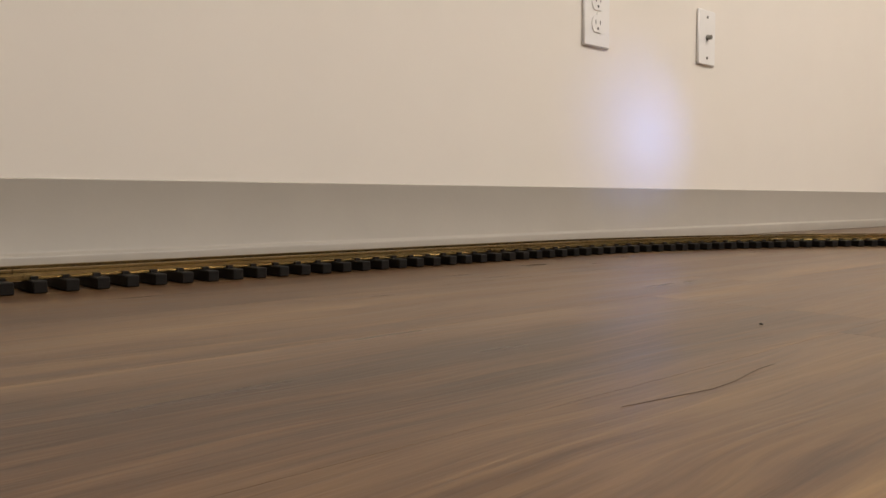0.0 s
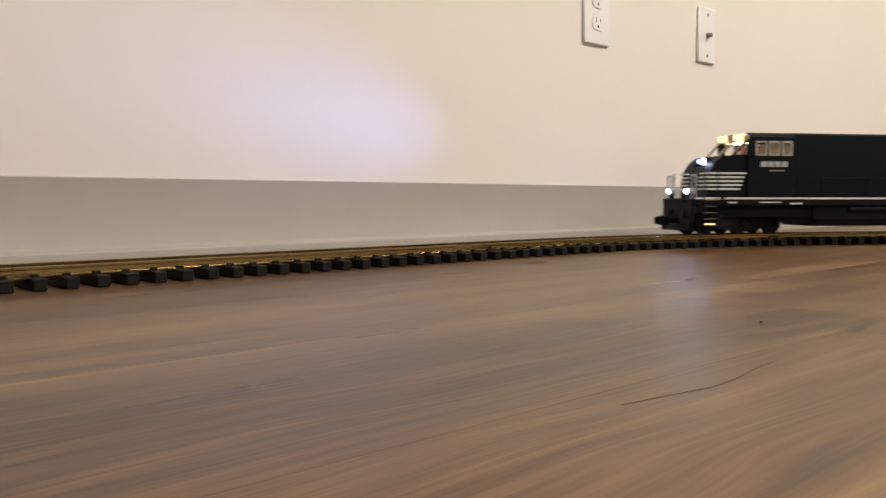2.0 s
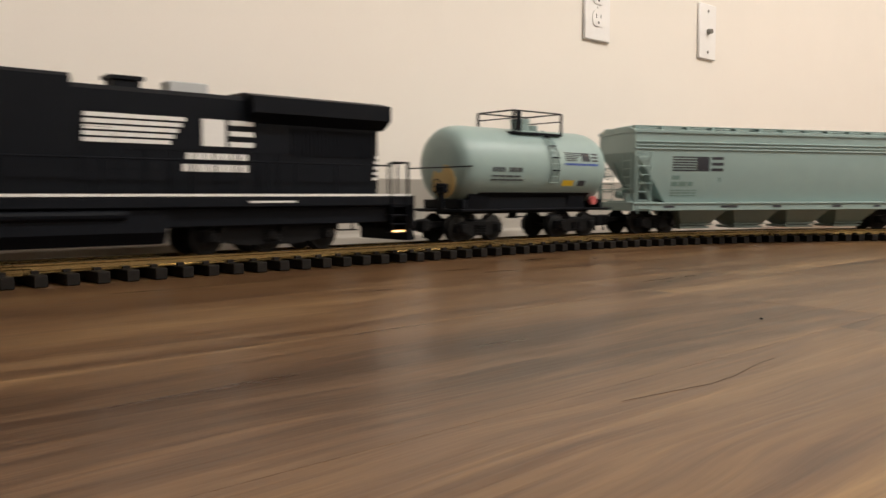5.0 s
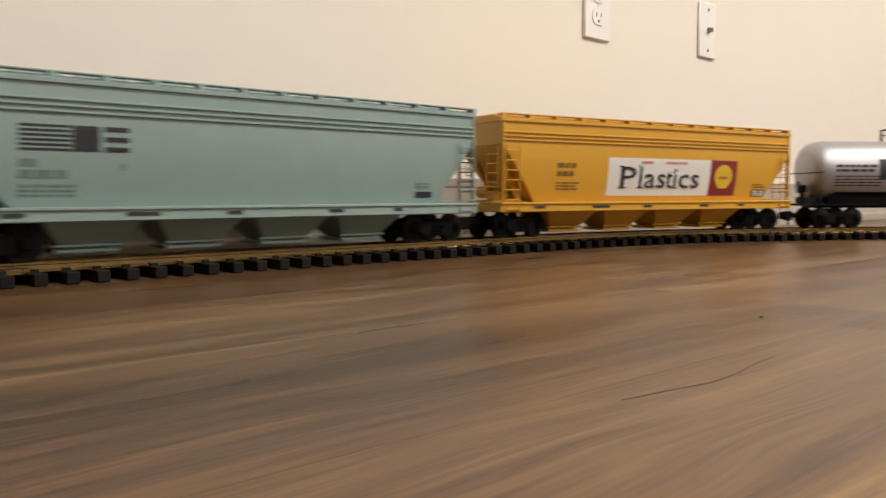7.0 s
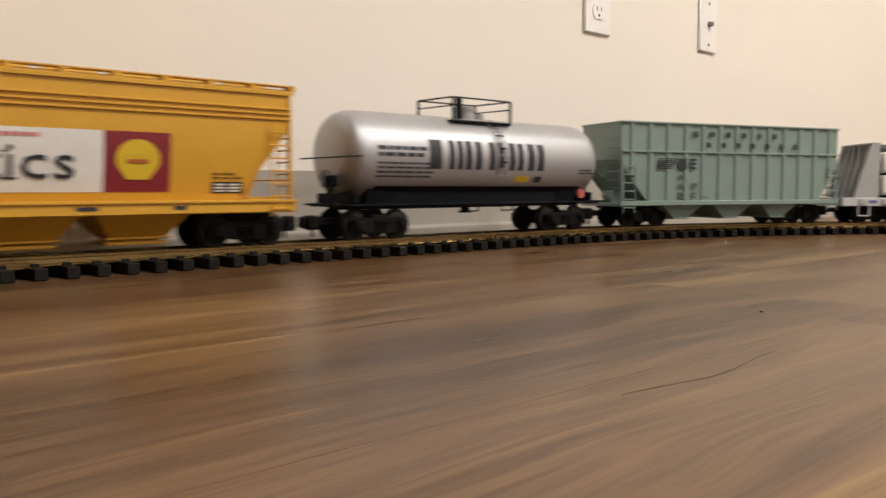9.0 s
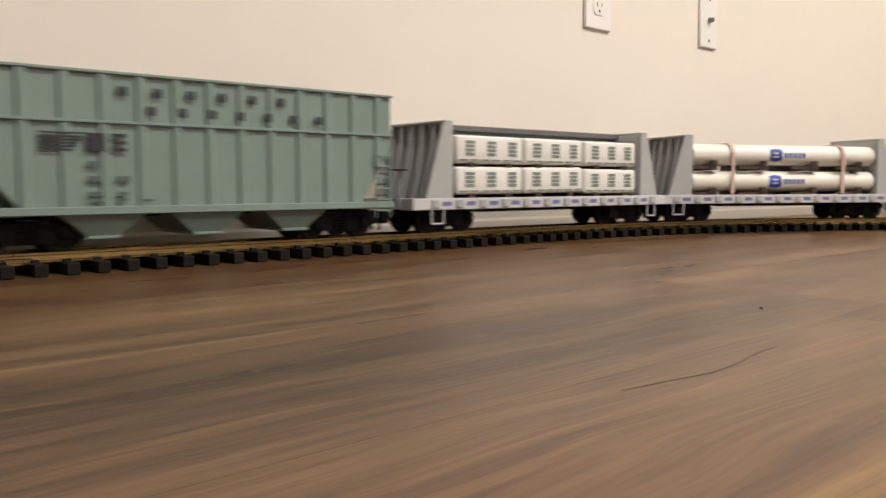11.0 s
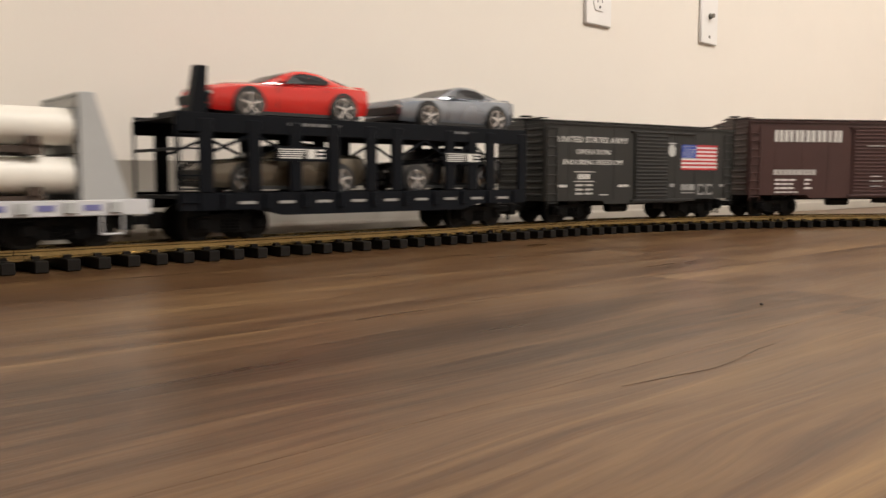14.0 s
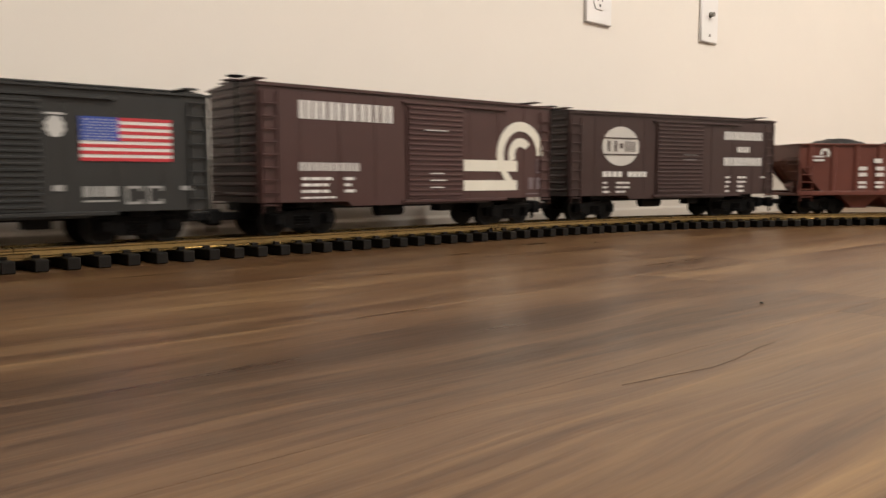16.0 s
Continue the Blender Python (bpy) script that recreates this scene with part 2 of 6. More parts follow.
def tie_pose(i):
    s = -STRAIGHT + i * PITCH
    p, a = on_track(s)
    return s, Matrix.Translation((*p, 0)) @ pose(0, 0, 0, 0, 0, math.degrees(a))


verts, faces = [], []
tv = [v.co.copy() for v in TIE.vertices]
tf = [tuple(p.vertices) for p in TIE.polygons]
for i in range(NTIE):
    s, m = tie_pose(i)
    if -1.6 < s < 3.2:
        ob = new("tie", TIE)
        ob.parent = track
        ob.matrix_basis = m
    else:
        o = len(verts)
        verts += [tuple(m @ v) for v in tv]
        faces += [tuple(o + k for k in f) for f in tf]
me = bpy.data.meshes.new("far_ties")
me.from_pydata(verts, [], faces)
me.materials.append(M_tie)
ob = tagged(new("far_ties", me), kind="stuff")
ob.parent = track


# ---- wall plates ----
def plate(name, x, z, label, w, hh):
    t = thing(name, label, "wall plate")
    t.location = (x, 0, z)
    bm = bmesh.new()
    bx(bm, -w / 2, w / 2, -0.0062, 0.0, -hh / 2, hh / 2, 0.0022)
    part("plate", bm, M_plate, t, smooth=True)
    return t


coax = plate("coax_wall_plate", 1.579, 0.4165, "white plastic cable wall plate with a threaded connector", 0.067, 0.114)
bm = bmesh.new()
rod(bm, (0, -0.006, 0), (0, -0.009, 0), 0.0062, 6)
rod(bm, (0, -0.009, 0), (0, -0.016, 0), 0.0046, 16)
part("connector", bm, M_steel, coax, "threaded steel cable connector")
for dz in (-0.042, 0.042):
    bm = bmesh.new()
    rod(bm, (0, -0.0055, dz), (0, -0.0072, dz), 0.0030, 12)
    part("screw", bm, M_steel, coax)
outlet = plate("outlet_wall_plate", 1.204, 0.41, "white plastic duplex outlet wall plate with slots", 0.075, 0.118)
bm = bmesh.new()
rod(bm, (0, -0.0055, 0), (0, -0.0072, 0), 0.0028, 12)
part("screw", bm, M_plate, outlet)
for dz in (-0.0195, 0.0195):
    bm = bmesh.new()
    pr = [(0.0172 * math.cos(a), 0.0172 * math.sin(a)) for a in [2 * math.pi * k / 40 for k in range(40)]]
    pr = [(u, max(-0.0142, min(0.0142, v))) for u, v in pr]
    prism(bm, [(u, v + dz) for u, v in pr], -0.0078, -0.0055)
    rec = part("receptacle", bm, M_plate, outlet)
    bm = bmesh.new()
    bx(bm, -0.0074, -0.0056, -0.0081, -0.0070, dz - 0.0005, dz + 0.0075)
    bx(bm, 0.0056, 0.0072, -0.0081, -0.0070, dz + 0.0005, dz + 0.0070)
    rod(bm, (0, -0.0081, dz - 0.0075), (0, -0.0070, dz - 0.0075), 0.0025, 10)
    part("slot", bm, M_hole, rec)

for lx, ly in LAMPS:
    t = thing("ceiling_lamp", "round frosted ceiling lamp with a white rim", "ceiling lamp", "ceiling lamps")
    t.location = (lx, ly, CEIL)
    bm = bmesh.new()
    rod(bm, (0, 0, -0.03), (0, 0, 0), 0.19, 32)
    part("rim", bm, M_plate, t, smooth=True)
    bm = bmesh.new()
    rod(bm, (0, 0, -0.10), (0, 0, -0.03), 0.13, 32, 0.18)
    part("diffuser", bm, M_lampglass, t, smooth=True)

# ---- train: shared pieces. In a car's own space -x is the way it runs, -y the camera's side, z = 0 the railhead ----


RUN_T = (-2.0, 0.0, 2.0, 2.5, 3.0, 5.5, 6.0, 6.5, 7.0, 7.5, 8.0, 8.5, 9.0, 9.5, 10.0, 12.5, 13.0, 13.5, 14.0, 14.5, 15.0, 15.5, 16.0, 18.0)
RUN_D = (-0.8145, -0.0165, 0.7815, 0.994, 1.2035, 2.298, 2.519, 2.7535, 2.990, 3.2196, 3.4443, 3.656, 3.8765, 4.098, 4.315, 5.367, 5.574, 5.7765, 5.996, 6.215, 6.4335,
         6.6405, 6.857, 7.70)


def run(t):
    """Metres that the train has gone by t seconds; its speed drifts a little."""
    return sum(float(np.interp(t + 0.1 * k, RUN_T, RUN_D)) for k in range(-2, 3)) / 5


TRAIN, LOADS = [], []
HW = 0.053
M_wheel = mat("dark_wheel_metal", (0.0055, 0.0055, 0.0055), 0.45, 0.0, vary=0.3, scale=120, spec=0.2)
M_frame = mat("black_truck_plastic", (0.0045, 0.0045, 0.0050), 0.55, vary=0.3, scale=120, bump=0.3, bscale=500, spec=0.15)
M_white = mat("white_lettering", (0.72, 0.71, 0.68), 0.5, vary=0.06, scale=300)
M_ink = mat("dark_lettering", (0.018, 0.02, 0.028), 0.5, vary=0.1, scale=300)
M_seafoam = mat("sea_green_model_paint", (0.250, 0.340, 0.325), 0.40, vary=0.05, scale=50, bump=0.06)
M_ortner = mat("pale_green_model_paint", (0.200, 0.272, 0.242), 0.42, vary=0.06, scale=50, bump=0.06)
M_yellow = mat("golden_yellow_model_paint", (0.60, 0.320, 0.030), 0.38, vary=0.05, scale=50, bump=0.06)
M_silver = mat("silver_tank_paint", (0.43, 0.435, 0.455), 0.44, 0.70, vary=0.04, scale=60, bump=0.05)
M_grey = mat("light_grey_model_paint", (0.42, 0.43, 0.43), 0.5, vary=0.06, scale=50, bump=0.08)
M_deckw = mat("pale_stake_white", (0.58, 0.585, 0.60), 0.5, vary=0.05)
M_brown = mat("boxcar_red_brown_paint", (0.055, 0.022, 0.020), 0.45, vary=0.10, scale=45, bump=0.06)
M_brown2 = mat("dark_brown_paint", (0.037, 0.017, 0.0155), 0.45, vary=0.10, scale=45, bump=0.06)
M_olive = mat("dark_olive_grey_paint", (0.0155, 0.0165, 0.0160), 0.45, vary=0.10, scale=45, bump=0.06)
M_oxide = mat("red_oxide_paint", (0.125, 0.032, 0.020), 0.5, vary=0.12, scale=45, bump=0.06)
M_coal = mat("coal_load", (0.012, 0.012, 0.013), 0.6, vary=0.4, scale=300, bump=1.0, bscale=300)
M_cream = mat("cream_pipe_plastic", (0.82, 0.79, 0.72), 0.38, vary=0.03, scale=40)
M_wood = mat("dark_dunnage_wood", (0.05, 0.032, 0.022), 0.7, vary=0.25, scale=90)
M_strap = mat("tan_strap", (0.60, 0.44, 0.36), 0.6)
M_wrap = mat("white_bundle_wrap", (0.78, 0.77, 0.74), 0.28, vary=0.10, scale=80, bump=0.5, bscale=90)
M_greenink = mat("dark_green_ink", (0.17, 0.22, 0.19), 0.6)
M_blue = mat("royal_blue_ink", (0.02, 0.06, 0.33), 0.5)
M_red = mat("flag_red_ink", (0.48, 0.03, 0.04), 0.5)
M_maroon = mat("dark_red_panel", (0.20, 0.012, 0.022), 0.45)
M_yink = mat("yellow_sticker", (0.62, 0.42, 0.02), 0.5)
M_pinkink = mat("red_bar_ink", (0.50, 0.10, 0.09), 0.5)
M_headlamp = mat("white_led_lens", (0.8, 0.85, 0.9), 0.3, emit=((0.50, 0.68, 1.0), 48.0))
M_beam = mat("led_emitter", (0.8, 0.85, 0.9), 0.5, emit=((0.20, 0.37, 1.0), 58000.0))
# marker disc: a trace of red glow is added to its colour
M_markerred = mat("red_marker_disc", (0.40, 0.09, 0.085), 0.3, emit=((1.0, 0.25, 0.22), 0.02))
M_cablamp = mat("warm_cab_bulb", (0.9, 0.8, 0.6), 0.4, emit=((1.0, 0.70, 0.34), 1.5))
M_cabglow = mat("cab_dome_bulb", (0.9, 0.8, 0.6), 0.4, emit=((1.0, 0.72, 0.42), 9.0))
M_stepglow = mat("amber_step_glow", (0.9, 0.6, 0.3), 0.4, emit=((1.0, 0.55, 0.2), 3.0))
M_cabin = mat("beige_cab_lining", (0.42, 0.36, 0.28), 0.6)
M_rubber = mat("tyre_rubber", (0.015, 0.015, 0.015), 0.6)
M_chrome = mat("bright_wheel_rim", (0.62, 0.62, 0.63), 0.25, 0.9)
M_smoke = mat("dark_tinted_glass", (0.012, 0.012, 0.014), 0.30, vary=0.05, spec=0.2)
M_carred = mat("gloss_red_car_paint", (0.62, 0.022, 0.018), 0.22, coat=0.8, vary=0.03)
M_carsilver = mat("gloss_silver_car_paint", (0.25, 0.28, 0.33), 0.25, 0.6, coat=0.8, vary=0.03)
M_carsand = mat("gloss_sand_car_paint", (0.115, 0.095, 0.068), 0.25, 0.3, coat=0.8, vary=0.03)
M_carblack = mat("gloss_black_car_paint", (0.012, 0.012, 0.013), 0.2, coat=0.8, vary=0.03)


def lathe(bm, prof, zc=0.0, seg=36, yc=0.0):
    """A body turned round an axis along x; prof is (x, radius)."""
    rings = []
    for x, r in prof:
        rings.append([bm.verts.new((x, yc + r * math.sin(2 * math.pi * k / seg), zc + r * math.cos(2 * math.pi * k / seg))) for k in range(seg)])
    for a, b in zip(rings, rings[1:]):
        for k in range(seg):
            bm.faces.new((a[k], a[(k + 1) % seg], b[(k + 1) % seg], b[k]))
    bm.faces.new(rings[0])
    bm.faces.new(rings[-1])


def loft(bm, sections):
    """A closed skin over cross sections with equal counts of points."""
    rings = [[bm.verts.new(p) for p in sec] for sec in sections]
    n = len(rings[0])
    for a, b in zip(rings, rings[1:]):
        for k in range(n):
            bm.faces.new((a[k], a[(k + 1) % n], b[(k + 1) % n], b[k]))
    bm.faces.new(rings[0])
    bm.faces.new(rings[-1])


def marks(name, cells, material, parent, y=-HW, label="", skew=0.0):
    """Thin painted bars on the near side; cells are x0, x1, z0, z1."""
    bm = bmesh.new()
    for x0, x1, z0, z1 in cells:
        d = skew * (z1 - z0)
        prism(bm, [(x0, z0), (x1, z0), (x1 + d, z1), (x0 + d, z1)], y - 0.0004, y + 0.0002)
    return part(name, bm, material, parent, label)


def round_marks(name, cells, material, parent, zc, r, label="", skew=0.0):
    """Painted bars that lie on the near side of a round tank."""
    bm = bmesh.new()
    for x0, x1, z0, z1 in cells:
        n = max(1, int((z1 - z0) / 0.004))
        sec = []
        for i in range(n + 1):
            z = z0 + (z1 - z0) * i / n
            d = skew * (z - z0)
            ya = -math.sqrt((r + 0.0004) ** 2 - (z - zc) ** 2)
            yb = -math.sqrt((r - 0.0006) ** 2 - (z - zc) ** 2)
            sec.append([(x0 + d, ya, z), (x1 + d, ya, z), (x1 + d, yb, z), (x0 + d, yb, z)])
        loft(bm, sec)
    return part(name, bm, material, parent, label)


def ring_cells(x0, x1, z0, z1, w, openr=False):
    """Bars that make an upright frame, with its far side open if asked."""
    c = [(x0, x0 + w, z0, z1), (x0 + w, x1 - w, z1 - w, z1), (x0 + w, x1 - w, z0, z0 + w)]
    if openr:
        return c + [(x1 - w, x1, z1 - 2 * w, z1), (x1 - w, x1, z0, z0 + 2 * w)]
    return c + [(x1 - w, x1, z0, z1)]


def cell(x0, x1, z0, z1, w, kind):
    """One plain cell of a painted row of shapes: bars only."""
    d = x1 - x0
    if kind:
        return [(x0 + d * 0.04, x0 + d * 0.40, z0, z1), (x0 + d * 0.60, x1 - d * 0.04, z0, z1)]
    return [(x0 + d * 0.14, x1 - d * 0.14, z0, z1)]


def words(name, body, size, width, x, z, material, parent, y=-HW, label=""):
    """Lettering on the near side, squeezed to a width, with its lower edge at z."""
    cu = bpy.data.curves.new(name, "FONT")
    cu.body, cu.size, cu.extrude, cu.resolution_u = body, size, 0.0003, 2
    tmp = bpy.data.objects.new(name, cu)
    scene.collection.objects.link(tmp)
    me = bpy.data.meshes.new_from_object(tmp.evaluated_get(bpy.context.evaluated_depsgraph_get()))
    bpy.data.objects.remove(tmp)
    xs = [v.co.x for v in me.vertices]
    lo, k = min(xs), width / (max(xs) - min(xs))
    for v in me.vertices:
        v.co = Vector((x + (v.co.x - lo) * k, y - v.co.z, z + v.co.y))
    me.materials.clear()
    me.materials.append(material)
    ob = new(name, me)
    ob.parent = parent
    if label:
        ob["label"] = label
    return ob


def wheelset(r):
    bm = bmesh.new()
    rod(bm, (0, -0.027, 0), (0, 0.027, 0), 0.0022, 8)
    for w in (-1, 1):
        rod(bm, (0, w * 0.0195, 0), (0, w * 0.0208, 0), r + 0.0022, 28)
        rod(bm, (0, w * 0.0208, 0), (0, w * 0.0262, 0), r, 28)
        rod(bm, (0, w * 0.0262, 0), (0, w * 0.0270, 0), r * 0.82, 28, r * 0.70)
        for k in range(5):
            a = 2 * math.pi * k / 5
            rod(bm, (r * 0.45 * math.cos(a), w * 0.0270, r * 0.45 * math.sin(a)), (r * 0.45 * math.cos(a), w * 0.0276, r * 0.45 * math.sin(a)), r * 0.1, 6)
    return bm


def bogie(parent, x, axles, r, heavy=False):
    """A truck with side frames, bolster and one wheelset for each axle; its wheelsets turn on it."""
    bm = bmesh.new()
    hl = max(axles) + r * 0.55
    for w in (-1, 1):
        y0, y1 = sorted((w * 0.0290, w * 0.0345))
        zt = r + (0.012 if heavy else 0.0085)
        prism(bm, [(-hl, r - 0.005), (-hl, r + 0.006), (-hl * 0.55, zt), (hl * 0.55, zt), (hl, r + 0.006), (hl, r - 0.005), (hl * 0.72, r - 0.006),
                   (hl * 0.36, r * 0.45), (-hl * 0.36, r * 0.45), (-hl * 0.72, r - 0.006)], y0, y1)
        for ax in axles:
            bx(bm, ax - 0.0055, ax + 0.0055, *sorted((w * 0.0335, w * 0.0385)), r - 0.0055, r + 0.0058, 0.0012)
            rod(bm, (ax, w * 0.0385, r), (ax, w * 0.0398, r), 0.0032, 10)
        for k in range(-1, 2):
            cx = k * 0.0062
            for j in range(4):
                rod(bm, (cx, w * 0.0355, r * 0.55 + j * 0.0030), (cx, w * 0.0355, r * 0.55 + j * 0.0030 + 0.0020), 0.0026, 8)
        if heavy:
            for ax in axles:
                rod(bm, (ax + 0.010, w * 0.0365, r + 0.004), (ax + 0.010, w * 0.0365, r + 0.013), 0.0032, 10)
            bx(bm, -hl * 0.9, hl * 0.9, *sorted((w * 0.030, w * 0.037)), r + 0.009, r + 0.014, 0.001)
    bx(bm, -0.010, 0.010, -0.033, 0.033, r + 0.001, r + 0.011, 0.001)
    rod(bm, (0, 0, r + 0.010), (0, 0, r + 0.0165), 0.009, 14)
    t = part("truck", bm, M_frame, parent, "black plastic sprung truck")
    t.location = (x, 0, 0)
    sets = []
    for ax in axles:
        ws = part("wheelset", wheelset(r), M_wheel, t, smooth=True)
        ws.location = (ax, 0, r)
        sets.append((ws, ax, r))
    return t, sets


def coupler(parent, x, sign, z=0.0205):
    bm = bmesh.new()
    bx(bm, *sorted((x - sign * 0.02, x + sign * 0.016)), -0.005, 0.005, z - 0.004, z + 0.004, 0.001)
    bx(bm, *sorted((x + sign * 0.014, x + sign * 0.027)), -0.0085, 0.0060, z - 0.0085, z + 0.0075, 0.002)
    bx(bm, *sorted((x + sign * 0.022, x + sign * 0.033)), 0.0010, 0.0075, z - 0.0065, z + 0.0060, 0.0018)
    rod(bm, (x + sign * 0.018, 0, z - 0.016), (x + sign * 0.018, 0, z - 0.008), 0.0016, 8)
    return part("coupler", bm, M_frame, parent)


def ladder(parent, x0, x1, z0, z1, y, material, step=0.0115, name="ladder"):
    segs = [((x0, y, z0), (x0, y, z1)), ((x1, y, z0), (x1, y, z1))]
    z = z0 + step * 0.6
    while z < z1:
        segs.append(((x0, y, z), (x1, y, z)))
        z += step
    return rods(name, segs, 0.0008, material, parent, seg=6)


def brake_wheel(parent, x, y, z, material):
    bm = bmesh.new()
    n = 18
    pts = [Vector((x, y + 0.009 * math.cos(2 * math.pi * k / n), z + 0.009 * math.sin(2 * math.pi * k / n))) for k in range(n)]
    for k in range(n):
        rod(bm, pts[k], pts[(k + 1) % n], 0.0008, 5)
    for k in range(0, n, 3):
        rod(bm, (x, y, z), pts[k], 0.0005, 4)
    return part("brake_wheel", bm, material, parent)


def share(name, me, parent, place):
    """One more object on a mesh that alike pieces share."""
    ob = new(name, me)
    ob.parent = parent
    ob.location = place
    return ob


def rolling(name, label, u, half, r=0.0163, axles=(-0.030, 0.030), ends=None, heavy=False, group="freight cars of the train", category="train car", cz=0.0205):
    """Starts a car with its trucks and couplers and enters it in the train."""
    t = thing(name, label, category, group)
    trucks = []
    for x in (-half, half):
        ob, sets = bogie(t, x, axles, r, heavy)
        trucks.append((ob, x, sets))
    for sgn, e in zip((-1, 1), ends):
        coupler(t, e, sgn, cz)
    TRAIN.append((t, u, half, trucks))
    return t


def stripes(x0, x1, z0, z1, n, slant=0.0):
    h = (z1 - z0) / (2 * n - 1)
    return [(x0, x1 - slant * i, z1 - h * (2 * i + 1), z1 - h * 2 * i) for i in range(n)]


# ---- tank cars ----
def tank_car(name, label, u, half, x0, x1, paint, cage, r=0.0503, zc=0.0953):
    e = (x1 - x0) / 2 + 0.004
    t = rolling(name, label, u, half, ends=(x0 - 0.006, x1 + 0.006))
    bm = bmesh.new()
    dome = [(0.030, 1.0), (0.020, 0.985), (0.011, 0.93), (0.005, 0.84), (0.0015, 0.66), (0.0, 0.36), (-0.0004, 0.04)]
    prof = [(x0 + a, r * b) for a, b in dome[::-1]] + [(x1 - a, r * b) for a, b in dome]
    lathe(bm, prof, zc, 48)
    shell = part("tank_shell", bm, paint, t, smooth=True)
    # weld rings, black underside and saddle, frame and running boards
    bm = bmesh.new()
    n = 20
    sec = []
    for x in (x0 + 0.034, x1 - 0.034):
        ring = []
        for k in range(n + 1):
            a = radians(-47 + 94 * k / n)
            ring.append((x, (r + 0.0009) * math.sin(a), zc - (r + 0.0009) * math.cos(a)))
        for k in range(n, -1, -1):
            a = radians(-47 + 94 * k / n)
            ring.append((x, (r - 0.003) * math.sin(a), zc - (r - 0.003) * math.cos(a)))
        sec.append(ring)
    loft(bm, sec)
    part("black_belly_sheet", bm, M_black, t, "black painted lower band of the tank", smooth=True)
    bm = bmesh.new()
    bx(bm, x0 + 0.004, x1 - 0.004, -0.012, 0.012, 0.0335, 0.0415, 0.001)
    # black box fills the dark band under the belly, its shade included
    bx(bm, x0 + 0.036, x1 - 0.036, -0.031, 0.031, 0.0385, 0.0600, 0.001)
    part("underframe", bm, M_black, t)
    for sx in (-half, half):
        bm = bmesh.new()
        prism(bm, [(-0.030, 0.037), (0.030, 0.037), (0.036, 0.066), (0.020, 0.052), (-0.020, 0.052), (-0.036, 0.066)], sx - 0.018, sx + 0.018, "x")
        part("saddle", bm, M_black, t)
    for sx in (x0 + 0.010, x1 - 0.010):
        bm = bmesh.new()
        bx(bm, sx - 0.010, sx + 0.010, -0.046, 0.046, 0.0365, 0.0405, 0.0008)
        bx(bm, sx - 0.004, sx + 0.004, -0.038, 0.038, 0.0405, 0.052, 0.001)
        part("end_sill", bm, M_black, t)
    bm = bmesh.new()
    rod(bm, (0, 0, 0.0290), (0, 0, 0.0460), 0.0060, 14)
    rod(bm, (0, 0, 0.0265), (0, 0, 0.0290), 0.0085, 14)
    part("outlet_valve", bm, M_black, t)
    for ox in (-0.030, 0.030):
        rods("step_iron", [((ox - 0.010, -0.046, 0.0390), (ox - 0.010, -0.046, 0.0300)), ((ox - 0.010, -0.046, 0.0300), (ox + 0.010, -0.046, 0.0300)), ((ox + 0.010, -0.046, 0.0300), (ox + 0.010, -0.046, 0.0390))], 0.0008, M_black, t)
    rods("side_handrail", [((x0 - 0.004, w * 0.048, 0.0390), (x1 + 0.004, w * 0.048, 0.0390)) for w in (-1, 1)] +
         [((x, w * 0.048, 0.0390), (x, w * 0.030, 0.0395)) for w in (-1, 1) for x in (x0 + 0.01, -0.05, 0.05, x1 - 0.01)], 0.0012, M_black, t)
    rods("end_handrail", [((x0 - 0.010, -0.046, 0.0915), (x0 - 0.010, 0.046, 0.0915)), ((x0 - 0.010, -0.046, 0.0915), (x0 + 0.030, -0.0475, 0.094))], 0.0008, M_black, t)
    bm = bmesh.new()
    bx(bm, x0 - 0.012, x0 - 0.007, -0.020, -0.010, 0.040, 0.066, 0.001)
    bx(bm, x0 - 0.014, x0 - 0.004, -0.024, -0.008, 0.060, 0.072, 0.0015)
    part("brake_post", bm, M_black, t)
    brake_wheel(t, x0 - 0.016, -0.015, 0.068, M_black)
    # dome, platform and safety cage
    c0, c1 = cage
    cx = (c0 + c1) / 2
    bm = bmesh.new()
    rod(bm, (cx, 0, zc + r - 0.006), (cx, 0, zc + r + 0.010), 0.0125, 20)
    rod(bm, (cx, 0, zc + r + 0.010), (cx, 0, zc + r + 0.014), 0.0135, 20)
    rod(bm, (cx + 0.026, 0, zc + r - 0.004), (cx + 0.026, 0, zc + r + 0.007), 0.006, 14)
    part("dome", bm, paint, t, smooth=True)
    bm = bmesh.new()
    for w in (-1, 1):
        bx(bm, c0, c1, *sorted((w * 0.018, w * 0.034)), zc + r - 0.0085, zc + r - 0.0055, 0.0006)
    part("platform", bm, M_black, t)
    ztop = zc + r + 0.0215
    posts = [(x, w * 0.033) for x in (c0 + 0.002, c1 - 0.002) for w in (-1, 1)]
    for x, y in posts:
        boxpart("cage_post", (x - 0.0016, x + 0.0016, y - 0.0012, y + 0.0012, zc + r - 0.006, ztop), M_black, t, "", 0.0003)
    boxpart("cage_gate", (c0 + 0.006, c0 + 0.016, -0.0345, -0.0325, zc + r - 0.005, ztop - 0.001), M_black, t, "", 0.0003)
    for w in (-1, 1):
        rods("cage_rail", [((c0 + 0.002, w * 0.033, ztop), (c1 - 0.002, w * 0.033, ztop))], 0.0010, M_black, t)
    for x in (c0 + 0.002, c1 - 0.002):
        rods("cage_rail", [((x, -0.033, ztop), (x, 0.033, ztop))], 0.0010, M_black, t)
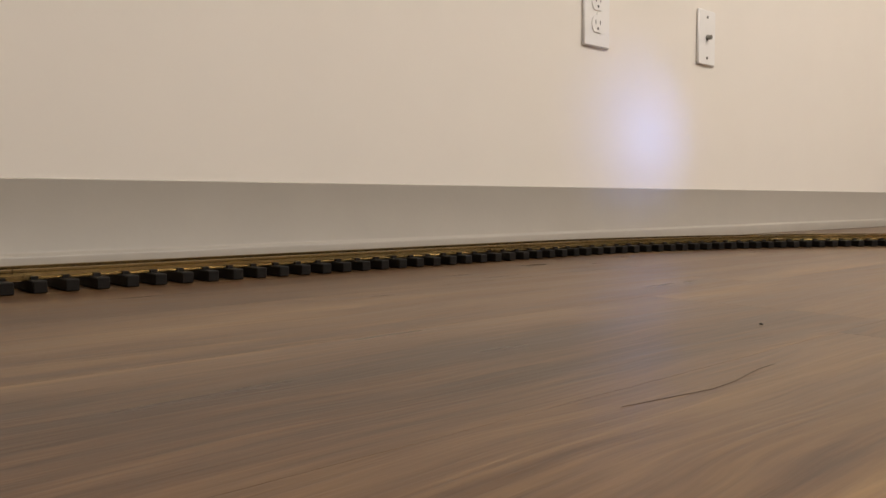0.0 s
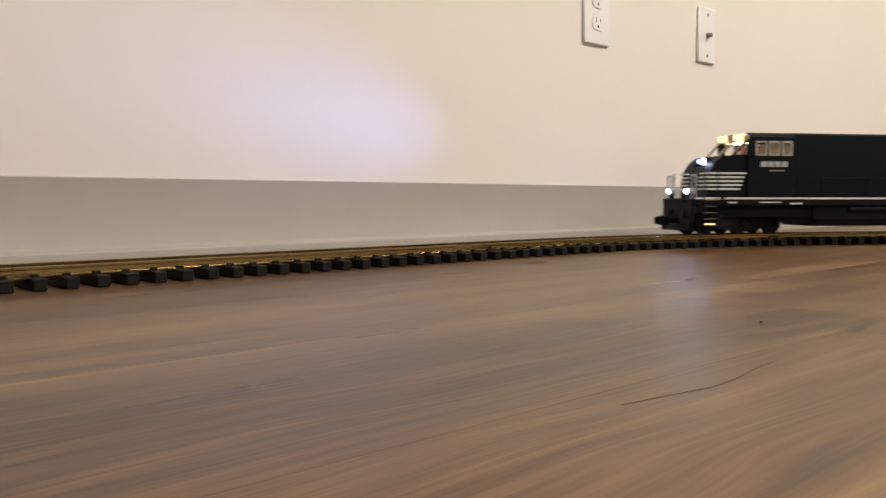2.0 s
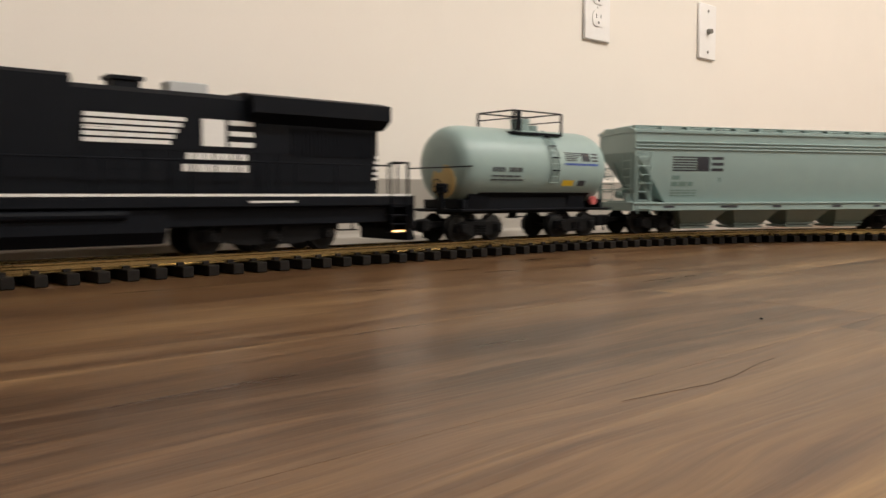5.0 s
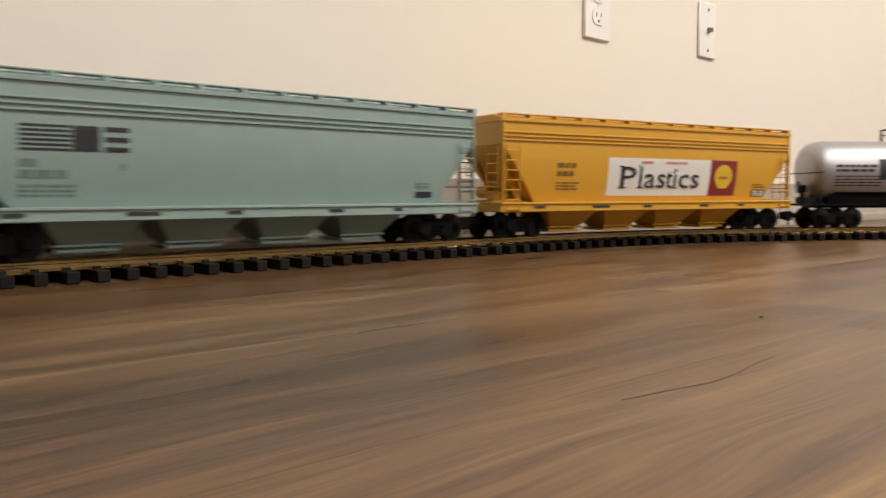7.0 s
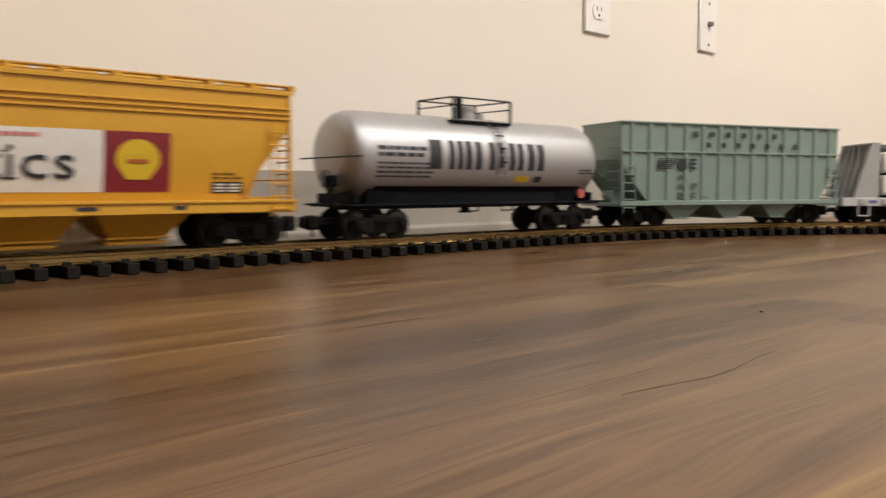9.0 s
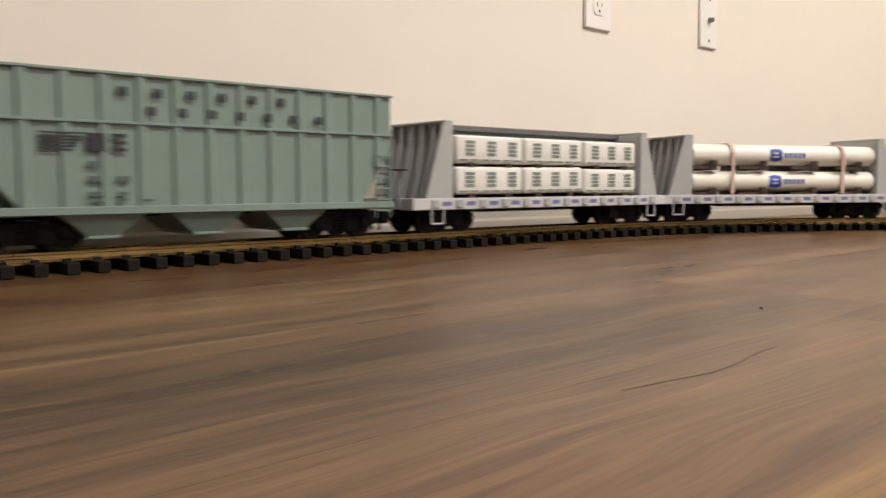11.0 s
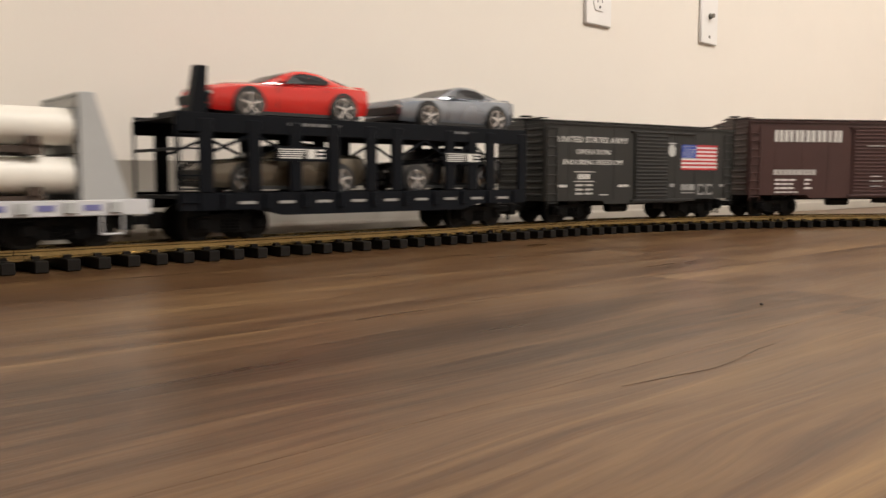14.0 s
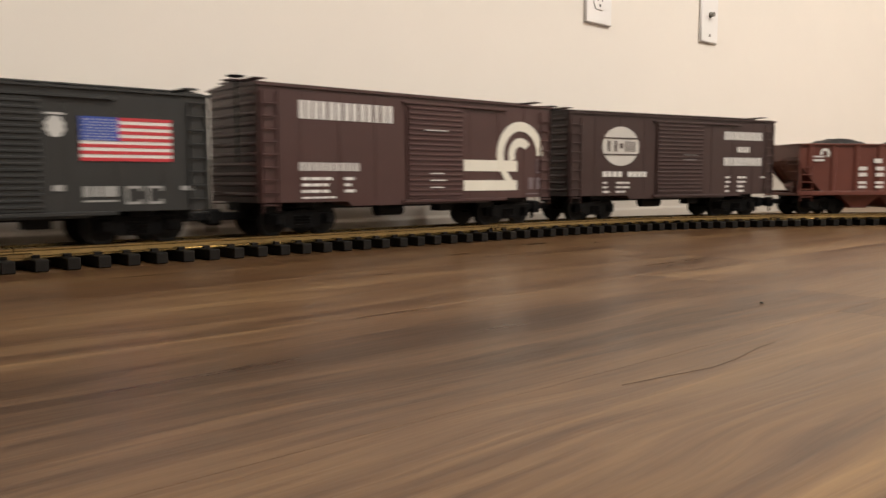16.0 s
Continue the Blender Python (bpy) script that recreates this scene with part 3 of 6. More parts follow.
        rods("cage_rail", [((x, -0.033, ztop - 0.010), (x, 0.033, ztop - 0.010))], 0.0008, M_black, t)
    # ladder that follows the tank's side
    bm = bmesh.new()
    lx = c1 - 0.034
    rail_pts = []
    for k in range(11):
        a = radians(22 + 92 * k / 10)
        rail_pts.append((-(r + 0.0024) * math.sin(a), zc + (r + 0.0024) * math.cos(a)))
    for dx in (-0.007, 0.007):
        for p, q in zip(rail_pts, rail_pts[1:]):
            rod(bm, (lx + dx, *p), (lx + dx, *q), 0.0009, 5)
    for p in rail_pts[1:]:
        rod(bm, (lx - 0.007, *p), (lx + 0.007, *p), 0.0008, 5)
    part("ladder", bm, paint, t)
    bm = bmesh.new()
    for p in rail_pts[2:9:2]:
        bx(bm, lx - 0.0065, lx + 0.0065, p[0] - 0.0018, p[0] - 0.0004, p[1] - 0.0010, p[1] + 0.0010)
    part("ladder_tread", bm, M_black, t)
    return t, zc, r


def tank_lettering(t, zc, r, spots, yel, end_red):
    round_marks("data_lettering", spots, M_ink, t, zc, r)
    round_marks("yellow_sticker", [yel], M_yink, t, zc, r, "yellow hazard sticker")
    x0, x1, z0, z1 = yel
    round_marks("black_sticker", [(x1 + 0.010, x1 + 0.024, z0, z1)], M_ink, t, zc, r)
    bm = bmesh.new()
    rod(bm, (end_red, -0.0335, 0.050), (end_red, -0.0385, 0.050), 0.0062, 14)
    part("marker", bm, M_markerred, t, "pinkish red round marker")


def rows_of(x0, z0, x1, n, h, gap, rng):
    out = []
    for i in range(n):
        z = z0 - i * (h + gap)
        x = x0
        while x < x1 - 0.006:
            w = min(rng.uniform(0.006, 0.014), x1 - x)
            out.append((x, x + w, z - h, z))
            x += w + 0.0022
    return out


lrng = random.Random(11)
tk, zc, r = tank_car("tank_car", "short sea-green tank car with black underframe and caged dome", 2.048, 0.0925, -0.131, 0.150, M_seafoam, (-0.035, 0.062))
round_marks("number_lettering", [(-0.085 + i * 0.0078, -0.0795 + i * 0.0078, 0.0870, 0.0925) for i in range(3)] + [(-0.056 + i * 0.0062, -0.0515 + i * 0.0062, 0.0870, 0.0925) for i in range(4)], M_ink, tk, zc, r)
tank_lettering(tk, zc, r, rows_of(-0.085, 0.0825, -0.028, 2, 0.0018, 0.0030, lrng), (0.049, 0.071, 0.0700, 0.0775), 0.125)
round_marks("stripe_emblem", stripes(0.052, 0.085, 0.1035, 0.1150, 5, 0.003), M_ink, tk, zc, r, "black striped emblem")
round_marks("block_emblem", [(0.086, 0.103, 0.1035, 0.1150), (0.107, 0.119, 0.1035, 0.1058), (0.107, 0.119, 0.1081, 0.1104), (0.107, 0.119, 0.1127, 0.1150)], M_ink, tk, zc, r, skew=-0.12)
round_marks("name_lettering", [(0.050 + i * 0.0058, 0.0545 + i * 0.0058, 0.0978, 0.1005) for i in range(12)], M_blue, tk, zc, r)
bm = bmesh.new()
rod(bm, (-0.1312, -0.008, 0.0745), (-0.1290, -0.008, 0.0745), 0.0215, 24)
part("end_patch", bm, mat("dull_yellow_patch", (0.50, 0.36, 0.14), 0.5), tk, "dull yellow round patch on the tank's end")

tx, zc, r = tank_car("tank_car", "silver tank car with bold black lettering and caged dome", 3.758, 0.160, -0.205, 0.216, M_silver, (-0.052, 0.050), r=0.0510, zc=0.0950)
Z0, Z1, W = 0.0800, 0.1140, 0.0062
big = []
for (xa, xb), kind in zip(((-0.105, -0.079), (-0.072, -0.048), (-0.046, -0.017), (-0.006, 0.020), (0.029, 0.0565), (0.063, 0.0955)), (0, 1, 1, 1, 1, 1)):
    big += cell(xa, xb, Z0, Z1, W, kind)
round_marks("name_bar", big, M_ink, tx, zc, r, "row of bold black bar shapes")
tank_lettering(tx, zc, r, rows_of(-0.175, 0.1050, -0.104, 2, 0.0045, 0.0028, lrng) + rows_of(-0.175, 0.0870, -0.094, 4, 0.0022, 0.0028, lrng) +
               rows_of(0.168, 0.083, 0.200, 2, 0.0020, 0.002, lrng), (0.046, 0.071, 0.0655, 0.0728), 0.186)


# ---- covered hoppers ----
def bulge(z):
    """How far the bowed side sheet has drawn in at height z."""
    return 0.0 if z >= 0.118 else 0.26 - math.sqrt(0.26 ** 2 - (0.118 - z) ** 2)


def side_marks(name, cells, material, parent, lift=0.0004, label=""):
    """Painted bars that follow a hopper's bowed near side."""
    bm = bmesh.new()
    for x0, x1, z0, z1 in cells:
        n = max(1, int((z1 - z0) / 0.004))
        sec = []
        for z in [z0 + (z1 - z0) * k / n for k in range(n + 1)]:
            y = -HW + 0.0015 + bulge(z)
            sec.append([(x0, y - lift, z), (x1, y - lift, z), (x1, y + 0.0004, z), (x0, y + 0.0004, z)])
        loft(bm, sec)
    return part(name, bm, material, parent, label)


def covered_hopper(name, label, u, paint, half=0.242):
    L = 0.2840
    t = rolling(name, label, u, half, ends=(-L - 0.004, L + 0.004))
    bm = bmesh.new()
    yb = HW - 0.0015
    sec = []
    for x, zb in [(-L + (L - 0.226) * k / 4, 0.1210 - 0.0744 * k / 4) for k in range(5)] + [(0.228 + (L - 0.228) * k / 4, 0.0466 + 0.0724 * k / 4) for k in range(5)]:
        zs = [0.1505, 0.1180] + [min(0.1180, zb + (0.1180 - zb) * (1 - k / 9)) if zb < 0.118 else 0.1505 + (zb - 0.1505) * (0.97 + 0.03 * k / 9) for k in range(1, 10)]
        sec.append([(x, -yb + bulge(z), z) for z in zs] + [(x, yb - bulge(z), z) for z in zs[::-1]])
    loft(bm, sec)
    part("body", bm, paint, t, "bowed side sheets", smooth=True)
    bm = bmesh.new()
    prism(bm, [(-HW - 0.0008, 0.1495), (-HW - 0.0008, 0.1530), (-0.036, 0.1572), (0, 0.1585), (0.036, 0.1572), (HW + 0.0008, 0.1530), (HW + 0.0008, 0.1495)], -L - 0.002, L + 0.002, "x")
    part("roof", bm, paint, t)
    bm = bmesh.new()
    for z in (0.1250, 0.1300, 0.1350):
        for w in (-1, 1):
            y0, y1 = sorted((w * yb, w * (yb + 0.0022)))
            bx(bm, -L, L, y0, y1, z, z + 0.0021, 0.0004)
    part("side_rib", bm, paint, t)
    bm = bmesh.new()
    bx(bm, -L - 0.004, L + 0.004, -HW - 0.001, HW + 0.001, 0.0340, 0.0464, 0.001)
    bx(bm, -L - 0.004, L + 0.004, -HW - 0.003, HW + 0.003, 0.0440, 0.0466, 0.0004)
    part("side_sill", bm, paint, t)
    # roof hatches and running boards
    for w in (-1, 1):
        bm = bmesh.new()
        y0, y1 = sorted((w * 0.034, w * 0.046))
        for k in range(13):
            bx(bm, -L + 0.010 + k * 0.0436, -L + 0.048 + k * 0.0436, y0, y1, 0.1590, 0.1603, 0.0003)
        for k in range(14):
            bx(bm, -L + 0.004 + k * 0.0436, -L + 0.010 + k * 0.0436, y0, y1, 0.1545, 0.1603)
        part("running_board", bm, paint, t)
    for k in range(10):
        bm = bmesh.new()
        x = -0.252 + k * 0.056
        bx(bm, x - 0.024, x + 0.024, -0.020, 0.020, 0.157, 0.1612, 0.0015)
        part("hatch", bm, paint, t)
    # open ends: corner posts, ladders, braces, brake gear
    for sx in (-1, 1):
        X = sx * L
        bm = bmesh.new()
        for w in (-1, 1):
            y0, y1 = sorted((w * (HW - 0.004), w * HW))
            bx(bm, *sorted((X - sx * 0.0035, X)), y0, y1, 0.0460, 0.1500, 0.0005)
            prism(bm, [(X - sx * 0.010, 0.1210), (X - sx * 0.004, 0.1210), (sx * 0.2455, 0.0466), (sx * 0.2385, 0.0466)], w * 0.030 - 0.0012, w * 0.030 + 0.0012)
        bx(bm, *sorted((X - sx * 0.06, X)), -0.030, 0.030, 0.0466, 0.0490)
        part("end_frame", bm, paint, t)
        ladder(t, *sorted((X - sx * 0.004, X - sx * 0.025)), 0.0300, 0.1200, -HW - 0.0022, paint, 0.0125)
        ladder(t, *sorted((X - sx * 0.004, X - sx * 0.025)), 0.0300, 0.1200, HW + 0.0022, paint, 0.0125)
        rods("grab_iron", [((X + sx * 0.0025, -0.045, z), (X + sx * 0.0025, -0.020, z)) for z in (0.060, 0.072, 0.084, 0.096, 0.108)] +
             [((X + sx * 0.0025, y, 0.048), (X + sx * 0.0025, y, 0.118)) for y in (-0.045, -0.020)], 0.0008, paint, t)
        rods("railing", [((X + sx * 0.003, -0.050, 0.066), (X + sx * 0.003, 0.050, 0.066)), ((X + sx * 0.003, 0.048, 0.046), (X + sx * 0.003, 0.048, 0.118))], 0.0009, paint, t)
    bm = bmesh.new()
    rod(bm, (-0.262, 0.006, 0.0600), (-0.262, 0.030, 0.0600), 0.0085, 14)
    bx(bm, -0.270, -0.254, -0.012, 0.004, 0.0490, 0.0600, 0.001)
    part("air_reservoir", bm, paint, t)
    brake_wheel(t, -L - 0.004, 0.020, 0.090, paint)
    # four discharge bays under the sill
    for x in (-0.157, -0.058, 0.041, 0.139):
        bm = bmesh.new()
        sec = []
        for (xa, ya, z) in ((0.0430, 0.040, 0.0345), (0.0300, 0.026, 0.018), (0.0210, 0.016, 0.0085)):
            sec.append([(x - xa, -ya, z), (x + xa, -ya, z), (x + xa, ya, z), (x - xa, ya, z)])
        loft(bm, sec)
        bx(bm, x - 0.027, x + 0.027, -0.020, 0.020, 0.0055, 0.0088, 0.0005)
        rod(bm, (x - 0.030, -0.022, 0.0120), (x + 0.030, -0.022, 0.0120), 0.0012, 6)
        rod(bm, (x - 0.027, -0.023, 0.0078), (x - 0.027, 0.023, 0.0078), 0.0022, 8)
        part("discharge_bay", bm, paint, t)
    marks("sill_lettering", [(x, x + w, 0.0385, 0.0418) for x, w in ((-0.235, 0.018), (-0.135, 0.030), (-0.040, 0.016), (0.075, 0.018), (0.160, 0.012))], M_ink, t, -HW - 0.0012)
    return t


h1 = covered_hopper("covered_hopper_car", "sea-green long covered hopper car with black striped emblem", 2.554, M_seafoam)
side_marks("stripe_emblem", stripes(-0.219, -0.178, 0.0935, 0.1150, 6, 0.0), M_ink, h1, 0.0004, "black striped emblem")
side_marks("block_emblem", [(-0.177, -0.155, 0.0935, 0.1150), (-0.151, -0.130, 0.0935, 0.0978), (-0.151, -0.130, 0.1021, 0.1064), (-0.151, -0.130, 0.1107, 0.1150)], M_ink, h1, 0.0004)
M_faint = mat("faint_grey_green_ink", (0.13, 0.21, 0.19), 0.5)
side_marks("number_lettering", rows_of(-0.219, 0.0865, -0.205, 1, 0.0060, 0.001, lrng) + rows_of(-0.219, 0.0775, -0.180, 1, 0.0065, 0.001, lrng) + rows_of(-0.219, 0.0655, -0.175, 3, 0.0018, 0.0022, lrng) + [(-0.137, -0.1335, 0.078, 0.084)], M_faint, h1, 0.0004)
side_marks("data_panel", [(0.198, 0.223, 0.0530, 0.0600)], M_ink, h1, 0.0004)
side_marks("data_lettering", rows_of(0.198, 0.0700, 0.221, 2, 0.0020, 0.0018, lrng), M_faint, h1, 0.0004)

h2 = covered_hopper("covered_hopper_car", "golden yellow long covered hopper car with a white sign panel", 3.189, M_yellow)
sg = side_marks("sign_panel", [(-0.104, 0.1005, 0.0545, 0.1075)], mat("white_sign_paint", (0.70, 0.69, 0.66), 0.45), h2, 0.0004, "white sign panel with black serif lettering")
for ch_, lx, wd in (("P", -0.0803, 0.0290), ("l", -0.0445, 0.0046), ("a", -0.0342, 0.0210), ("s", -0.0093, 0.0160), ("t", 0.0085, 0.0120), ("i", 0.0245, 0.0046), ("c", 0.0345, 0.0205), ("s", 0.0602, 0.0165)):
    ob = words("letter", ch_, 0.0430, wd, lx, 0.0660, M_ink, sg, -HW + 0.0015 - 0.0010)
    for v in ob.data.vertices:
        v.co.y += bulge(v.co.z) - (0.0003 if v.co.y < -HW + 0.0005 else 0.0)
side_marks("serif", [(-0.0835, -0.0680, 0.0652, 0.0668), (-0.0835, -0.0770, 0.0948, 0.0964), (-0.0480, -0.0362, 0.0652, 0.0668), (-0.0480, -0.0440, 0.0962, 0.0978), (0.0210, 0.0322, 0.0652, 0.0668),
                     (0.0210, 0.0250, 0.0870, 0.0886)], M_ink, sg, 0.0011)
side_marks("red_bar", [(-0.042 + i * 0.0060, -0.0375 + i * 0.0060, 0.1000, 0.1035) for i in range(4)] + [(0.007 + i * 0.0062, 0.0115 + i * 0.0062, 0.1000, 0.1035) for i in range(7)], M_pinkink, sg, 0.0008)
rp = side_marks("red_panel", [(0.1007, 0.1600, 0.0545, 0.1075)], M_maroon, h2, 0.0004, "dark red panel with a plain yellow emblem")
bm = bmesh.new()
em = [(0.1303 + 0.0195 * math.cos(a), 0.0835 + 0.0175 * math.sin(a)) for a in [radians(-20 + 220 * k / 24) for k in range(25)]]
prism(bm, em + [(0.1205, 0.0655), (0.1400, 0.0655)], -HW + 0.0010, -HW + 0.0040)
for v in bm.verts:
    v.co.y += bulge(v.co.z) - bulge(0.0835)*0.25
em = part("emblem", bm, M_yink, rp)
side_marks("emblem_bar", [(0.1210, 0.1395, 0.0800, 0.0835)], mat("rust_red_bar", (0.42, 0.12, 0.03), 0.5), em, 0.0014)
side_marks("number_lettering", rows_of(-0.194, 0.0985, -0.162, 2, 0.0065, 0.0045, lrng) + rows_of(-0.194, 0.0730, -0.154, 3, 0.0020, 0.0022, lrng), mat("brown_ink", (0.16, 0.085, 0.015), 0.5), h2, 0.0004)
side_marks("data_panel", [(0.201, 0.233, 0.0530, 0.0640)], M_ink, h2, 0.0004)
side_marks("data_row", [(0.204, 0.215, 0.0545 + i * 0.003, 0.0562 + i * 0.003) for i in range(3)] + [(0.218, 0.230, 0.0545 + i * 0.003, 0.0562 + i * 0.003) for i in range(3)], M_white, h2, 0.0008)
side_marks("data_lettering", rows_of(0.201, 0.0725, 0.232, 2, 0.0020, 0.0018, lrng), mat("brown_ink_small", (0.16, 0.085, 0.015), 0.5), h2, 0.0004)


# ---- open-top ribbed hoppers ----
def open_hopper(name, label, u, half, L, ztop, zmid, zsill, paint, posts, cut):
    t = rolling(name, label, u, half, ends=(-L - 0.004, L + 0.004))
    yb = HW - 0.0022
    bm = bmesh.new()
    for w in (-1, 1):
        y0, y1 = sorted((w * (yb - 0.0025), w * yb))
        prism(bm, [(-L, ztop), (-L, cut[1]), (-L + cut[0], zsill), (L - cut[0] * 0.85, zsill), (L, cut[1]), (L, ztop)], y0, y1)
    part("side_sheet", bm, paint, t)
    bm = bmesh.new()
    for sx in (-1, 1):
        prism(bm, [(sx * L, ztop), (sx * (L - 0.0025), ztop), (sx * (L - 0.0025), cut[1] + 0.01), (sx * (L - cut[0] * 1.15), zsill), (sx * (L - cut[0] * 1.15 + 0.003), zsill), (sx * L, cut[1] + 0.008)], -yb + 0.0026, yb - 0.0026)
    part("end_slope_sheet", bm, paint, t)
    bm = bmesh.new()
    for w in (-1, 1):
        y0, y1 = sorted((w * (yb - 0.003), w * (HW + 0.0012)))
        bx(bm, -L - 0.001, L + 0.001, y0, y1, ztop - 0.0005, ztop + 0.0022, 0.0005)
        if zmid:
            bx(bm, -L, L, y0, y1, zmid - 0.0012, zmid + 0.0012, 0.0003)
        bx(bm, -L - 0.003, L + 0.003, y0, y1, zsill - 0.0020, zsill + 0.0050, 0.0006)
    for sx in (-1, 1):
        bx(bm, *sorted((sx * (L - 0.004), sx * (L + 0.001))), -yb, yb, ztop - 0.0005, ztop + 0.0022, 0.0005)
    part("top_chord", bm, paint, t)
    for i in range(posts):
        x = -L + 0.018 + i * (2 * L - 0.036) / (posts - 1)
        lo = zsill + 0.004
        a = abs(x) - (L - cut[0])
        if a > 0:
            lo = zsill + (cut[1] - zsill) * a / cut[0] + 0.004
        bm = bmesh.new()
        prism(bm, [(x - 0.0050, -yb), (x - 0.0030, -yb - 0.0026), (x + 0.0030, -yb - 0.0026), (x + 0.0050, -yb)], lo, ztop - 0.0004, "z")
        prism(bm, [(x - 0.0050, yb), (x - 0.0030, yb + 0.0026), (x + 0.0030, yb + 0.0026), (x + 0.0050, yb)], lo, ztop - 0.0004, "z")
        part("side_post", bm, paint, t)
    # end frames with ladder
    for sx in (-1, 1):
        X = sx * L
        bm = bmesh.new()
        for w in (-1, 1):
            y0, y1 = sorted((w * (yb - 0.004), w * yb))
            bx(bm, *sorted((X - sx * 0.004, X)), y0, y1, zsill, cut[1] + 0.006, 0.0005)
            prism(bm, [(X - sx * 0.010, cut[1]), (X - sx * 0.005, cut[1]), (X - sx * (cut[0] + 0.002), zsill), (X - sx * (cut[0] + 0.008), zsill)], w * 0.028 - 0.001, w * 0.028 + 0.001)
        bx(bm, *sorted((X - sx * cut[0], X + sx * 0.003)), -0.048, 0.048, zsill - 0.003, zsill + 0.0015, 0.0004)
        part("end_frame", bm, paint, t)
        ladder(t, *sorted((X - sx * 0.002, X - sx * 0.022)), zsill - 0.012, cut[1], -HW - 0.001, paint, 0.012)
        rods("grab_iron", [((X + sx * 0.002, -0.046, z), (X + sx * 0.002, -0.022, z)) for z in [zsill + 0.012 + k * 0.012 for k in range(int((ztop - zsill - 0.012) / 0.012))]], 0.0008, paint, t)
    bm = bmesh.new()
    rod(bm, (-L + 0.024, -0.006, zsill + 0.013), (-L + 0.024, 0.022, zsill + 0.013), 0.008, 12)
    bx(bm, -L + 0.008, -L + 0.020, -0.020, -0.008, zsill + 0.001, zsill + 0.020, 0.001)
    part("brake_gear", bm, paint, t)
    brake_wheel(t, -L - 0.004, -0.010, zsill + 0.050, paint)
    nb = 3
    for k in range(nb):
        x = (k - (nb - 1) / 2) * (2 * half - 0.12) / (nb - 1)
        bm = bmesh.new()
        sec = []
        for xa, ya, z in ((0.040, 0.046, zsill + 0.001), (0.014, 0.040, 0.0130)):
            sec.append([(x - xa, -ya, z), (x + xa, -ya, z), (x + xa, ya, z), (x - xa, ya, z)])
        loft(bm, sec)
        bx(bm, x - 0.015, x + 0.015, -0.042, 0.042, 0.0105, 0.0132, 0.0004)
        part("discharge_bay", bm, paint, t)
    bm = bmesh.new()
    bx(bm, -L - 0.002, L + 0.002, -0.010, 0.010, zsill - 0.006, zsill - 0.0005, 0.001)
    part("centre_sill", bm, M_frame, t)
    return t


oh = open_hopper("open_hopper_car", "pale green ribbed open hopper car with a raised top band", 4.246, 0.156, 0.212, 0.1525, 0.1112, 0.0340, M_ortner, 13, (0.050, 0.092))
YO = -HW - 0.0006
marks("stripe_emblem", stripes(-0.150, -0.114, 0.0862, 0.1015, 6, 0.002), M_ink, oh, YO, "black striped emblem")
marks("block_emblem", [(-0.113, -0.097, 0.0862, 0.1015), (-0.092, -0.079, 0.0862, 0.0893), (-0.092, -0.079, 0.0923, 0.0954), (-0.092, -0.079, 0.0984, 0.1015)], M_ink, oh, YO)
tops = [(-0.086 + i * 0.0310, -0.0765 + i * 0.0310, 0.1345, 0.1425) for i in range(6)]
marks("name_lettering", [c for x0, x1, z0, z1 in tops for c in cell(x0, x1, z0, z1, 0.0022, 1)], M_ink, oh, YO)
tops = [(-0.061 + i * 0.0290, -0.0520 + i * 0.0290, 0.1185, 0.1265) for i in range(7)]
marks("name_lettering", [c for x0, x1, z0, z1 in tops for c in cell(x0, x1, z0, z1, 0.0022, 1)], M_ink, oh, YO)
marks("number_lettering", [(-0.112, -0.104, 0.0725, 0.0775), (-0.112, -0.100, 0.0600, 0.0650), (-0.088, -0.077, 0.0600, 0.0650), (-0.112, -0.100, 0.0480, 0.0515), (-0.088, -0.079, 0.0480, 0.0515), (-0.112, -0.100, 0.0430, 0.0460), (-0.088, -0.079, 0.0430, 0.0460), (-0.066, -0.056, 0.0430, 0.0450)], mat("grey_green_ink", (0.08, 0.12, 0.105), 0.5), oh, YO)

ch = open_hopper("open_hopper_car", "red-brown ribbed open hopper car heaped with coal", 7.558, 0.128, 0.180, 0.1130, 0, 0.0335, M_oxide, 9, (0.044, 0.080))
marks("number_lettering", [(x, x + 0.014, z, z + h) for x in (-0.078, -0.048, -0.020, 0.010) for z, h in ((0.0720, 0.006), (0.0620, 0.006), (0.0500, 0.004), (0.0430, 0.004))] + [(-0.052, -0.038, 0.084, 0.091)], M_white, ch, YO)
bm = bmesh.new()
rng_ = [radians(200 - 250 * k / 16) for k in range(17)]
for a, b in zip(rng_, rng_[1:]):
    pts = [(-0.138 + q * math.cos(c), 0.099 + q * math.sin(c)) for q, c in ((0.0085, a), (0.0085, b), (0.0045, b), (0.0045, a))]
    prism(bm, pts, YO - 0.0004, YO + 0.0002)
bx(bm, -0.158, -0.139, YO - 0.0004, YO + 0.0002, 0.0865, 0.0900)
bx(bm, -0.158, -0.139, YO - 0.0004, YO + 0.0002, 0.0930, 0.0955)
part("white_emblem", bm, M_white, ch)

